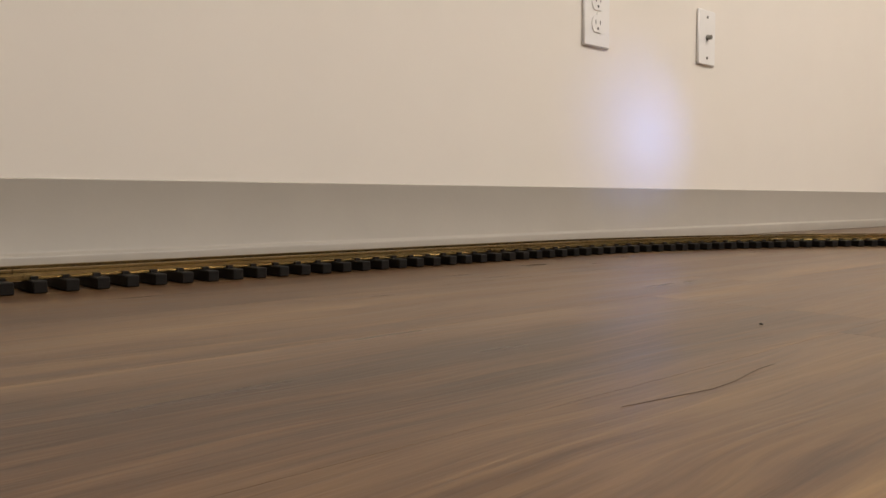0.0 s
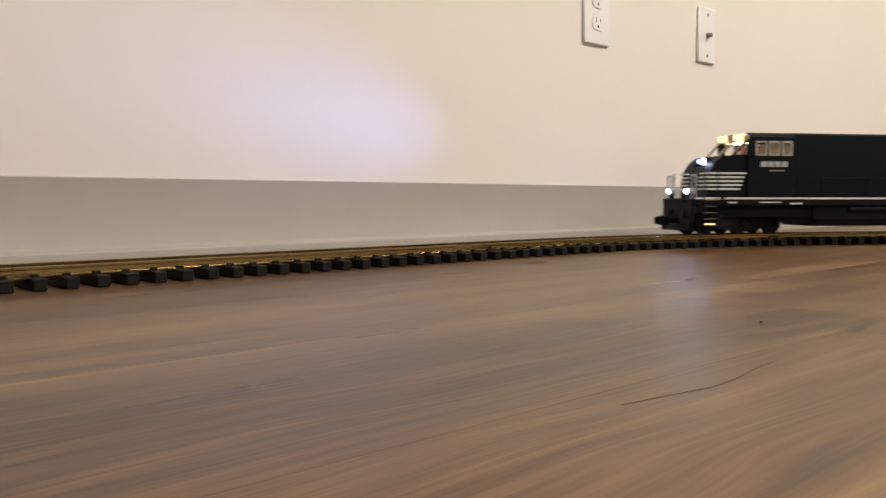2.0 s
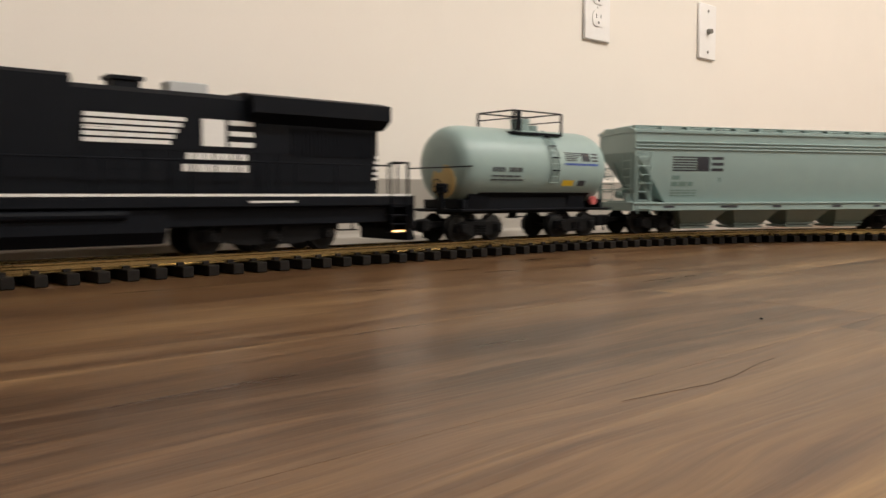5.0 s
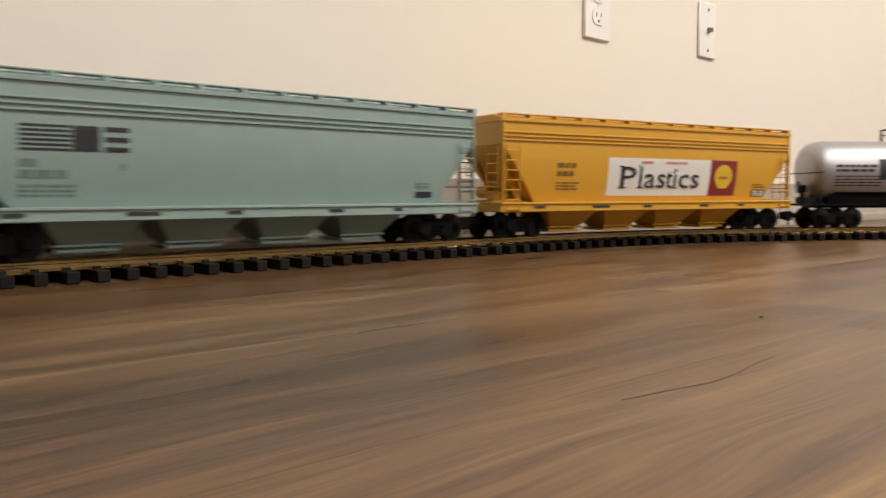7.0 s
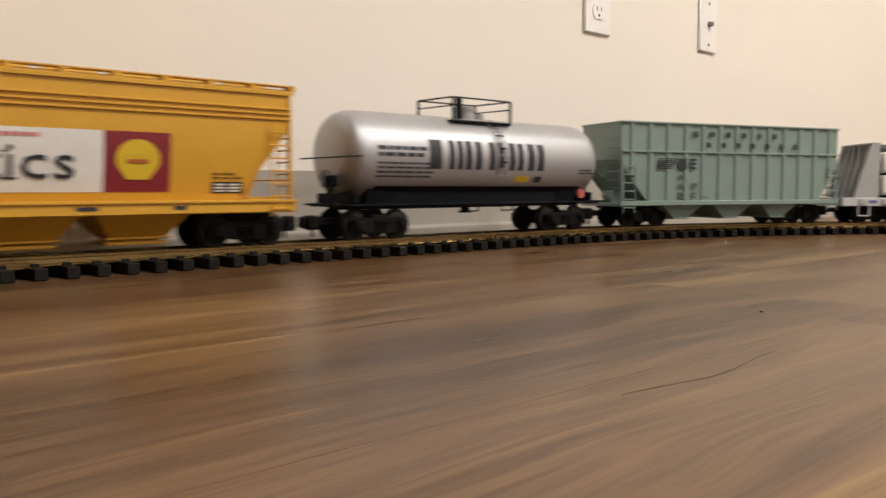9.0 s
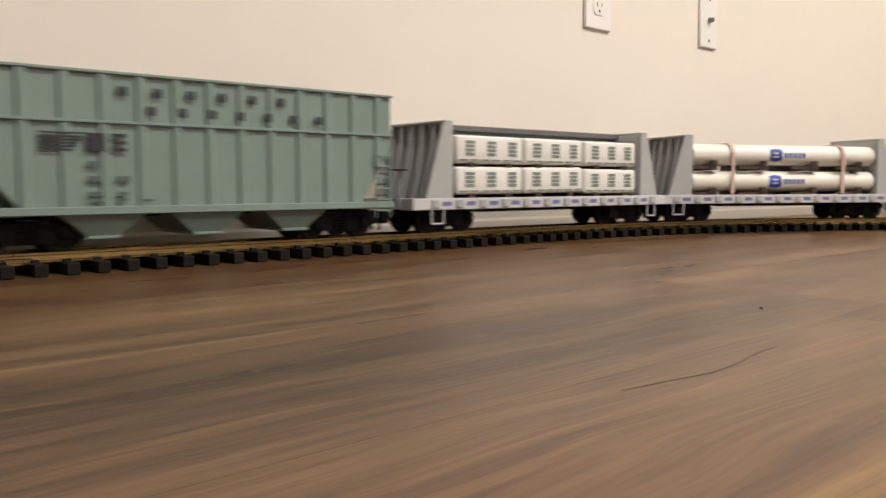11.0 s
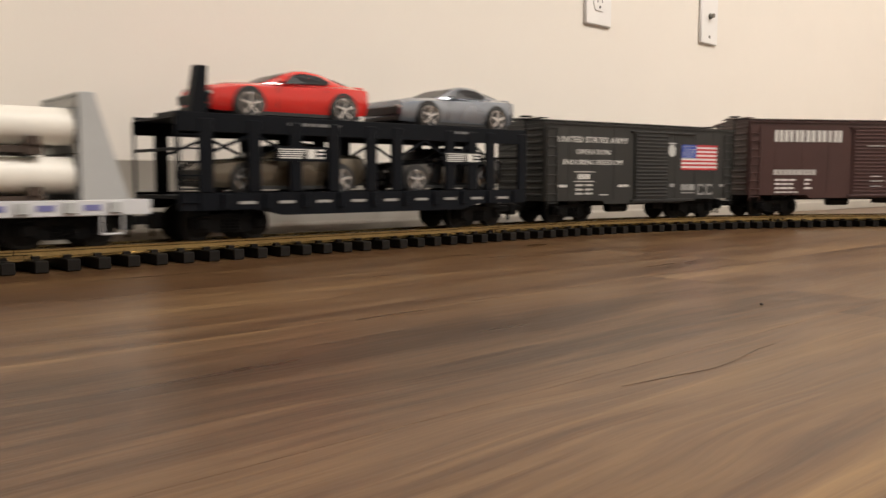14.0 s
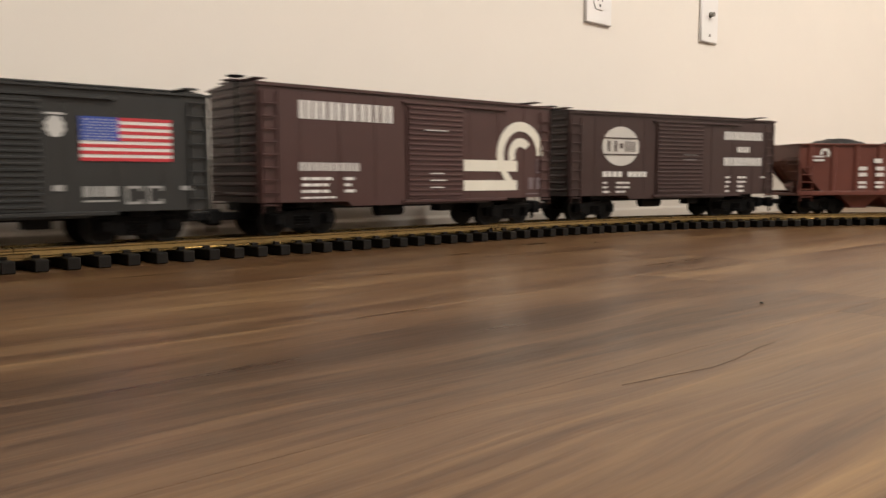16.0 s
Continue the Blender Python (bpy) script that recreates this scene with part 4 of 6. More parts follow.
load = thing("coal_load", "heaped black coal load in a red-brown hopper car", "coal")
bm = bmesh.new()
nx, ny = 60, 18
grid = []
for i in range(nx + 1):
    rowv = []
    for j in range(ny + 1):
        x, y = -0.174 + 0.348 * i / nx, -0.046 + 0.092 * j / ny
        edge = min(1.0, min(i, nx - i) / 5) * min(1.0, min(j, ny - j) / 5)
        z = 0.1085 + 0.017 * edge * (0.62 + 0.38 * math.cos((x + 0.087) / 0.083 * 2 * math.pi * 0.62)) + 0.0022 * noise.noise((x * 260, y * 260, 3.0))
        rowv.append(bm.verts.new((x, y, z)))
    grid.append(rowv)
for i in range(nx):
    for j in range(ny):
        bm.faces.new((grid[i][j], grid[i + 1][j], grid[i + 1][j + 1], grid[i][j + 1]))
bmesh.ops.solidify(bm, geom=bm.faces[:], thickness=0.004)
part("heap", bm, M_coal, load)
LOADS.append((load, ch, pose(0, 0, 0)))


# ---- bulkhead flat cars ----
def bulkhead_flat(label, u, half=0.168):
    t = rolling("bulkhead_flat_car", label, u, half, ends=(-0.240, 0.240))
    D = 0.236
    bm = bmesh.new()
    bx(bm, -D, D, -HW + 0.002, HW - 0.002, 0.0310, 0.0400, 0.001)
    prism(bm, [(-0.15, 0.031), (-0.10, 0.0225), (0.10, 0.0225), (0.15, 0.031)], -0.014, 0.014)
    part("deck", bm, M_frame, t)
    bm = bmesh.new()
    for w in (-1, 1):
        y0, y1 = sorted((w * (HW - 0.002), w * (HW + 0.0005)))
        bx(bm, -D, D, y0, y1, 0.0280, 0.0415, 0.0005)
    for sx in (-1, 1):
        bx(bm, *sorted((sx * (D - 0.003), sx * (D + 0.001))), -HW, HW, 0.0280, 0.0415, 0.0005)
    part("side_sill", bm, M_deckw, t, "pale grey side sill")
    for k in range(12):
        x = -0.205 + k * 0.0373
        bm = bmesh.new()
        bx(bm, x - 0.0055, x + 0.0055, -HW - 0.0028, -HW - 0.0004, 0.0300, 0.0400, 0.0008)
        pocket = part("stake_pocket", bm, M_grey, t)
        share("stake_pocket", pocket.data, t, (0, 2 * HW + 0.0032, 0))
    marks("sill_lettering", [(-0.194 + k * 0.0373, -0.180 + k * 0.0373, 0.0325, 0.0375) for k in range(11)], mat("violet_blue_ink", (0.16, 0.16, 0.36), 0.5), t, -HW - 0.0006)
    for sx in (-1, 1):
        bm = bmesh.new()
        bx(bm, *sorted((sx * 0.1800, sx * 0.1840)), -HW + 0.001, HW - 0.001, 0.0400, 0.1310, 0.0006)
        for w in (-1, 1):
            y0, y1 = sorted((w * (HW - 0.0045), w * HW))
            prism(bm, [(sx * 0.1780, 0.0400), (sx * 0.1780, 0.1318), (sx * 0.1905, 0.1318), (sx * 0.2180, 0.0400)], y0, y1)
        bx(bm, *sorted((sx * 0.1785, sx * 0.1915)), -HW, HW, 0.1296, 0.1325, 0.0006)
        head = part("bulkhead", bm, M_grey, t)
        for y in (-0.032, -0.011, 0.011, 0.032):
            bm = bmesh.new()
            prism(bm, [(sx * 0.1838, 0.0400), (sx * 0.1838, 0.1290), (sx * 0.1885, 0.1290), (sx * 0.2100, 0.0400)], y - 0.0014, y + 0.0014)
            part("buttress", bm, M_grey, head)
        for k in range(9):
            z = 0.0425 + k * 0.0096
            boxpart("plank", (*sorted((sx * 0.1765, sx * 0.1799)), -HW + 0.005, HW - 0.005, z, z + 0.0090), M_grey, head, "", 0.0004)
        X = sx * (D - 0.034)
        rods("step_iron", [((X - 0.009, -HW - 0.0014, 0.012), (X - 0.009, -HW - 0.0014, 0.030)), ((X + 0.009, -HW - 0.0014, 0.012), (X + 0.009, -HW - 0.0014, 0.030)), ((X - 0.009, -HW - 0.0014, 0.012), (X + 0.009, -HW - 0.0014, 0.012))], 0.0010, M_deckw, t)
    bm = bmesh.new()
    rod(bm, (-D - 0.003, -0.030, 0.030), (-D - 0.003, -0.030, 0.0735), 0.0012, 8)
    part("brake_post", bm, M_grey, t)
    bm = bmesh.new()
    rod(bm, (-D - 0.003, -0.030, 0.0735), (-D - 0.003, -0.030, 0.0750), 0.0095, 18)
    part("brake_wheel", bm, M_black, t)
    return t


f1 = bulkhead_flat("grey bulkhead flat car loaded with wrapped white bundles", 4.729)
bm = bmesh.new()
bx(bm, -0.1775, 0.1775, -0.0062, 0.0062, 0.0400, 0.1240, 0.0006)
bx(bm, -0.1775, 0.1775, -0.0120, 0.0120, 0.1240, 0.1312, 0.0008)
part("centre_beam", bm, mat("slate_grey_beam_paint", (0.11, 0.11, 0.115), 0.5), f1, "slate grey longitudinal centre beam")
for layer, zb in ((0, 0.0450), (1, 0.0830)):
    for k in range(3):
        b = thing("wrapped_bundle", "white plastic-wrapped bundle with green marks on a flat car", "bundle", "bundles on the flat car")
        x0 = -0.1690 + k * 0.1145
        bm = bmesh.new()
        bx(bm, 0, 0.109, -0.0500, -0.0075, 0, 0.0335)
        bmesh.ops.bevel(bm, geom=bm.edges[:], offset=0.0036, segments=3, affect="EDGES", profile=0.5)
        part("wrapping", bm, M_wrap, b, smooth=True)
        bm = bmesh.new()
        for i in range(3):
            xx = 0.010 + i * 0.035
            for a in range(3):
                for c in range(4):
                    bx(bm, xx + 0.0040 + a * 0.0050, xx + 0.0080 + a * 0.0050, -0.0505, -0.0499, 0.0090 + c * 0.0048, 0.0128 + c * 0.0048)
        part("printed_mark", bm, M_greenink, b, "dark green printed marks")
        for i in range(6):
            boxpart("printed_line", (0.004 + i * 0.0175, 0.018 + i * 0.0175, -0.0505, -0.0499, 0.0030, 0.0050), M_greenink, b)
        for i in range(2):
            boxpart("dunnage", (0.020 + i * 0.060, 0.030 + i * 0.060, -0.050, -0.008, -0.0043 if layer else -0.0046, 0.0001), M_wood, b)
        lean = lrng.uniform(-0.8, 0.8)
        LOADS.append((b, f1, pose(x0, 0, zb + 0.0012 * abs(lean), 0, lean, lrng.uniform(-1.0, 0.4))))
        LOADS.append((copy_thing(b, Matrix()), f1, pose(x0 + 0.109, 0, zb, 0, 0, 180)))

f2 = bulkhead_flat("grey bulkhead flat car loaded with strapped cream pipes", 5.2105)
PR = 0.0160
for layer, zp in ((0, 0.0622), (1, 0.1035)):
    for k in range(3):
        p = thing("pipe", "smooth cream plastic pipe strapped on a flat car", "pipe", "pipes on the flat car")
        bm = bmesh.new()
        seg = 30
        prof = [(-0.1770, PR - 0.0025), (-0.1770, PR), (0.1710, PR), (0.1710, PR - 0.0025)]
        lathe(bm, prof, 0, seg)
        part("tube", bm, M_cream, p, smooth=True)
        if k == 0:
            round_marks("blue_emblem", [(-0.037, -0.0305, -0.009, 0.009), (-0.0305, -0.0205, 0.004, 0.010), (-0.0305, -0.0205, -0.010, -0.004), (-0.0305, -0.0205, -0.0016, 0.0016), (-0.0205, -0.014, -0.009, 0.009)], M_blue, p, 0.0, PR, "blue emblem")
            round_marks("blue_lettering", [(-0.010 + i * 0.0085, -0.0040 + i * 0.0085, -0.0040, 0.0034) for i in range(5)], M_blue, p, 0.0, PR)
        LOADS.append((p, f2, pose(0.004, -0.0335 + k * 0.0335, zp)))
for layer, zb in ((0, 0.0402), (1, 0.0790)):
    for x in (-0.138, -0.046, 0.052, 0.142):
        d = thing("dunnage_block", "dark wooden bunk block between pipes on a flat car", "wood block", "bunk blocks under the pipes")
        bm = bmesh.new()
        hgt = 0.0064 if layer == 0 else 0.0092
        bx(bm, -0.0075, 0.0075, -0.0510, 0.0510, 0, hgt, 0.0006)
        for yy in (-0.0508, -0.0175, 0.0165, 0.0500):
            prism(bm, [(-0.0050, hgt - 0.001), (0.0050, hgt - 0.001), (0.0050, hgt + 0.0060), (-0.0050, hgt + 0.0060)], yy - 0.0018, yy + 0.0018)
        bx(bm, -0.045, 0.0, -0.0500, -0.0455, hgt * 0.2, hgt * 0.8)
        part("block", bm, M_wood, d)
        LOADS.append((d, f2, pose(x, 0, zb)))
for x in (-0.104, 0.108):
    st = thing("strap", "tan strap bound round a stack of pipes", "strap", "straps round the pipes")
    bm = bmesh.new()
    loop = [(-0.0522, 0.0430), (-0.0522, 0.1060), (-0.0480, 0.1165), (-0.0380, 0.1208), (0.0380, 0.1208), (0.0480, 0.1165), (0.0522, 0.1060), (0.0522, 0.0430)]
    for a, b in zip(loop, loop[1:]):
        d = Vector(b) - Vector(a)
        n = Vector((-d.y, d.x)).normalized() * 0.0006
        pts = [(a[0] + n.x, a[1] + n.y), (b[0] + n.x, b[1] + n.y), (b[0] - n.x, b[1] - n.y), (a[0] - n.x, a[1] - n.y)]
        prism(bm, pts, x - 0.0030, x + 0.0030, "x")
    part("band", bm, M_strap, st)
    LOADS.append((st, f2, pose(0, 0, 0)))


# ---- two-level car carrier with model coupes ----
ar = rolling("car_carrier", "black two-level open car carrier with white sill lettering", 5.701, 0.168, ends=(-0.238, 0.237))
bm = bmesh.new()
prism(bm, [(-0.228, 0.0300), (-0.228, 0.0465), (0.233, 0.0465), (0.233, 0.0300), (0.150, 0.0300), (0.120, 0.0235), (-0.120, 0.0235), (-0.150, 0.0300)], -HW, -HW + 0.003)
prism(bm, [(-0.228, 0.0300), (-0.228, 0.0465), (0.233, 0.0465), (0.233, 0.0300), (0.150, 0.0300), (0.120, 0.0235), (-0.120, 0.0235), (-0.150, 0.0300)], HW - 0.003, HW)
bx(bm, -0.228, 0.233, -HW + 0.003, HW - 0.003, 0.0410, 0.0440)
part("lower_deck", bm, M_black, ar)
bm = bmesh.new()
for w in (-1, 1):
    y0, y1 = sorted((w * (HW - 0.003), w * HW))
    bx(bm, -0.228, 0.233, y0, y1, 0.1030, 0.1210, 0.0006)
bx(bm, -0.228, 0.233, -HW + 0.003, HW - 0.003, 0.1160, 0.1180)
part("upper_deck", bm, M_black, ar)
for x in (-0.200, -0.150, -0.104, -0.058, -0.010, 0.026, 0.104, 0.140, 0.170, 0.226):
    for w in (-1, 1):
        bm = bmesh.new()
        y0, y1 = sorted((w * (HW - 0.0036), w * (HW + 0.0008)))
        bx(bm, x - 0.0070, x + 0.0070, y0, y1, 0.0465, 0.1160, 0.0008)
        part("post", bm, M_black, ar)
for xa, xb in ((-0.150, -0.200), (-0.150, -0.104), (0.066, 0.026), (0.066, 0.104), (0.140, 0.104), (0.140, 0.170)):
    for w in (-1, 1):
        rods("brace", [((xa, w * (HW - 0.0018), 0.1030), (xb, w * (HW - 0.0018), 0.0820))], 0.0016, M_black, ar)
for xa in (-0.128, 0.0930):
    bm = bmesh.new()
    bx(bm, xa, xa + 0.060, -HW - 0.0016, -HW - 0.0008, 0.0770, 0.0920)
    pl = part("name_panel", bm, M_black, ar)
    marks("striped_mark", stripes(xa + 0.004, xa + 0.034, 0.0800, 0.0895, 5, 0.001), M_white, pl, -HW - 0.0018)
    marks("block_mark", [(xa + 0.036, xa + 0.0455, 0.0800, 0.0895), (xa + 0.048, xa + 0.056, 0.0800, 0.0820), (xa + 0.048, xa + 0.056, 0.0840, 0.0857), (xa + 0.048, xa + 0.056, 0.0877, 0.0895)], M_white, pl, -HW - 0.0018)
marks("sill_lettering", [(-0.168 + k * 0.0437, -0.150 + k * 0.0437, 0.0352, 0.0380) for k in range(9)], mat("dull_white_lettering", (0.34, 0.33, 0.31), 0.5, vary=0.1, scale=300), ar, -HW - 0.0002)
for k in range(10):
    x = -0.182 + k * 0.0437
    bm = bmesh.new()
    bx(bm, x - 0.0035, x + 0.0035, -HW - 0.0026, -HW, 0.0300, 0.0455, 0.0006)
    part("stake_pocket", bm, M_black, ar)
marks("deck_lettering", rows_of(-0.112, 0.1155, -0.050, 1, 0.0030, 0.001, lrng) + rows_of(0.100, 0.1155, 0.146, 1, 0.0028, 0.001, lrng), mat("dim_grey_lettering", (0.16, 0.16, 0.16), 0.5), ar, -HW - 0.0002)
bm = bmesh.new()
for w in (-1,):
    y0, y1 = sorted((w * (HW - 0.012), w * (HW - 0.001)))
    prism(bm, [(-0.2150, 0.1180), (-0.1990, 0.1180), (-0.1970, 0.1640), (-0.2070, 0.1640)], y0, y1)
bx(bm, -0.2050, -0.1990, -HW + 0.002, HW - 0.002, 0.1180, 0.1260)
part("end_stop", bm, M_black, ar)
for sx in (-0.228, 0.233):
    rods("end_rail", [((sx, y, 0.0465), (sx, y, 0.1160)) for y in (-HW + 0.002, HW - 0.002)] + [((sx, -HW + 0.002, z), (sx, HW - 0.002, z)) for z in (0.087,)], 0.0016, M_black, ar)
ladder(ar, -0.226, -0.207, 0.030, 0.1010, -HW - 0.0008, M_black, 0.0125)


def coupe(label, paint, x, zdeck):
    """A model muscle coupe 195 mm long, nose towards -x, standing on z = 0."""
    t = thing("model_coupe", label, "toy car", "model coupes on the carrier")
    S = 0.0945
    st = [(-0.985, 0.0300, 0.0120, 0.0245, 0.0265), (-0.95, 0.0375, 0.0080, 0.0280, 0.0315), (-0.80, 0.0405, 0.0072, 0.0305, 0.0345), (-0.55, 0.0418, 0.0072, 0.0325, 0.0362),
          (-0.30, 0.0408, 0.0068, 0.0335, 0.0368), (0.0, 0.0402, 0.0068, 0.0345, 0.0372), (0.30, 0.0412, 0.0068, 0.0358, 0.0380), (0.58, 0.0430, 0.0072, 0.0370, 0.0395),
          (0.82, 0.0417, 0.0085, 0.0372, 0.0395), (0.95, 0.0392, 0.0110, 0.0368, 0.0390), (0.99, 0.0350, 0.0150, 0.0345, 0.0372)]
    bm = bmesh.new()
    sec = []
    for f, w, zb, zs, zt in st:
        X = f * S
        half = [(-w * 0.90, zb), (-w * 0.985, (zb * 2 + zs) / 3), (-w, (zb + zs * 2) / 3), (-w * 0.965, zs), (-w * 0.80, zt)]
        sec.append([(X, y, z) for y, z in half] + [(X, -y, z) for y, z in half[::-1]])
    loft(bm, sec)
    part("body", bm, paint, t, smooth=True)
    gl = [(-0.36, 0.0335, 0.0362, 0.0325, 0.0370), (-0.02, 0.0350, 0.0368, 0.0275, 0.0505), (0.08, 0.0350, 0.0370, 0.0278, 0.0530), (0.20, 0.0350, 0.0372, 0.0278, 0.0536),
          (0.38, 0.0354, 0.0376, 0.0270, 0.0524), (0.55, 0.0356, 0.0385, 0.0262, 0.0478), (0.78, 0.0335, 0.0390, 0.0290, 0.0404)]
    bm = bmesh.new()
    loft(bm, [[(f * S, -a, za), (f * S, -(a + b) / 2 - 0.0006, (za + zb) / 2), (f * S, -b, zb - 0.0014), (f * S, -b * 0.88, zb), (f * S, b * 0.88, zb), (f * S, b, zb - 0.0014), (f * S, (a + b) / 2 + 0.0006, (za + zb) / 2), (f * S, a, za)] for f, a, za, b, zb in gl])
    part("roof", bm, paint, t, smooth=True)

    def on_side(f, k):
        fs = [g[0] for g in gl]
        a, za, b, zb = (float(np.interp(f, fs, [g[i] for g in gl])) for i in (1, 2, 3, 4))
        return f * S, a + (b - a) * k + 0.0020, za + (zb - 0.0014 - za) * k
    for w in (-1, 1):
        bm = bmesh.new()
        ring = [(-0.13, 0.14), (0.01, 0.80), (0.09, 0.86), (0.22, 0.86), (0.36, 0.80), (0.48, 0.52), (0.42, 0.16), (0.18, 0.14)]
        sec = []
        for inset in (0.0, 0.0040):
            sec.append([(x, w * (y - inset), z) for x, y, z in (on_side(f, k) for f, k in ring)])
        loft(bm, sec)
        part("side_window", bm, M_smoke, t, "dark tinted side window")
    bm = bmesh.new()
    loft(bm, [[(f * S, -y, z + 0.0007), (f * S, y, z + 0.0007), (f * S, y, z - 0.001), (f * S, -y, z - 0.001)] for f, y, z in ((-0.33, 0.0285, 0.0382), (-0.18, 0.0265, 0.0441), (-0.05, 0.0248, 0.0493))])
    part("windscreen", bm, M_smoke, t, "dark tinted windscreen")
    bm = bmesh.new()
    loft(bm, [[(f * S, -y, z + 0.0006), (f * S, y, z + 0.0006), (f * S, y, z - 0.001), (f * S, -y, z - 0.001)] for f, y, z in ((0.57, 0.0235, 0.0471), (0.75, 0.0262, 0.0414))])
    part("rear_window", bm, M_smoke, t)
    for fx in (-0.565, 0.60):
        for w in (-1, 1):
            X = fx * S
            bm = bmesh.new()
            # solid black disc stands in for the shaded hollow of the arch
            rod(bm, (X, w * 0.0300, 0.0152), (X, w * 0.0426, 0.0152), 0.0170, 28)
            part("wheel_arch", bm, M_rubber, t, smooth=True)
            bm = bmesh.new()
            rod(bm, (X, w * 0.0320, 0.0145), (X, w * 0.0433, 0.0145), 0.0145, 28)
            wh = part("wheel", bm, M_rubber, t, "black tyre with bright five-spoke rim", smooth=True)
            bm = bmesh.new()
            rod(bm, (X, w * 0.0428, 0.0145), (X, w * 0.0438, 0.0145), 0.0035, 12)
            for k in range(5):
                a = 2 * math.pi * k / 5 + 0.3
                rod(bm, (X, w * 0.0434, 0.0145), (X + 0.0108 * math.cos(a), w * 0.0437, 0.0145 + 0.0108 * math.sin(a)), 0.0019, 6)
            n = 24
            for k in range(n):
                a, b = 2 * math.pi * k / n, 2 * math.pi * (k + 1) / n
                rod(bm, (X + 0.0113 * math.cos(a), w * 0.0434, 0.0145 + 0.0113 * math.sin(a)), (X + 0.0113 * math.cos(b), w * 0.0434, 0.0145 + 0.0113 * math.sin(b)), 0.0012, 5)
            part("rim", bm, M_chrome, wh)
    bm = bmesh.new()
    bx(bm, -0.0946, -0.0870, -0.0330, 0.0330, 0.0150, 0.0245, 0.001)
    bx(bm, -0.0934, -0.0870, -0.0320, 0.0320, 0.0080, 0.0135, 0.001)
    bx(bm, -0.070, 0.080, -0.0395, 0.0395, 0.0050, 0.0085)
    part("grille", bm, M_rubber, t, "black grille and underbody")
    for w in (-1, 1):
        bm = bmesh.new()
        bx(bm, -0.0926, -0.0850, *sorted((w * 0.0285, w * 0.0362)), 0.0215, 0.0260, 0.001)
        part("headlight", bm, M_chrome, t)
        bm = bmesh.new()
        bx(bm, 0.0912, 0.0938, *sorted((w * 0.012, w * 0.0320)), 0.0285, 0.0330, 0.0006)
        part("tail_light", bm, M_maroon, t)
        bm = bmesh.new()
        bx(bm, -0.0215, -0.0150, *sorted((w * 0.0375, w * 0.0455)), 0.0372, 0.0405, 0.001)
        part("mirror", bm, paint, t)
        rods("door_seam", [((-0.022, w * 0.0404, 0.012), (-0.020, w * 0.0399, 0.033)), ((0.035, w * 0.0410, 0.014), (0.036, w * 0.0408, 0.034))], 0.0004, M_rubber, t, seg=4)
    boxpart("spoiler", (0.0790, 0.0910, -0.0300, 0.0300, 0.0390, 0.0412), paint, t, "", 0.0008)
    LOADS.append((t, ar, pose(x, 0, zdeck)))
    return t


coupe("glossy red model muscle coupe on the upper deck", M_carred, -0.0950, 0.1180)
coupe("glossy silver model muscle coupe on the upper deck", M_carsilver, 0.1340, 0.1180)
coupe("sand-coloured model muscle coupe on the lower deck", M_carsand, -0.1000, 0.0440)
coupe("glossy black model muscle coupe on the lower deck", M_carblack, 0.1140, 0.0440)


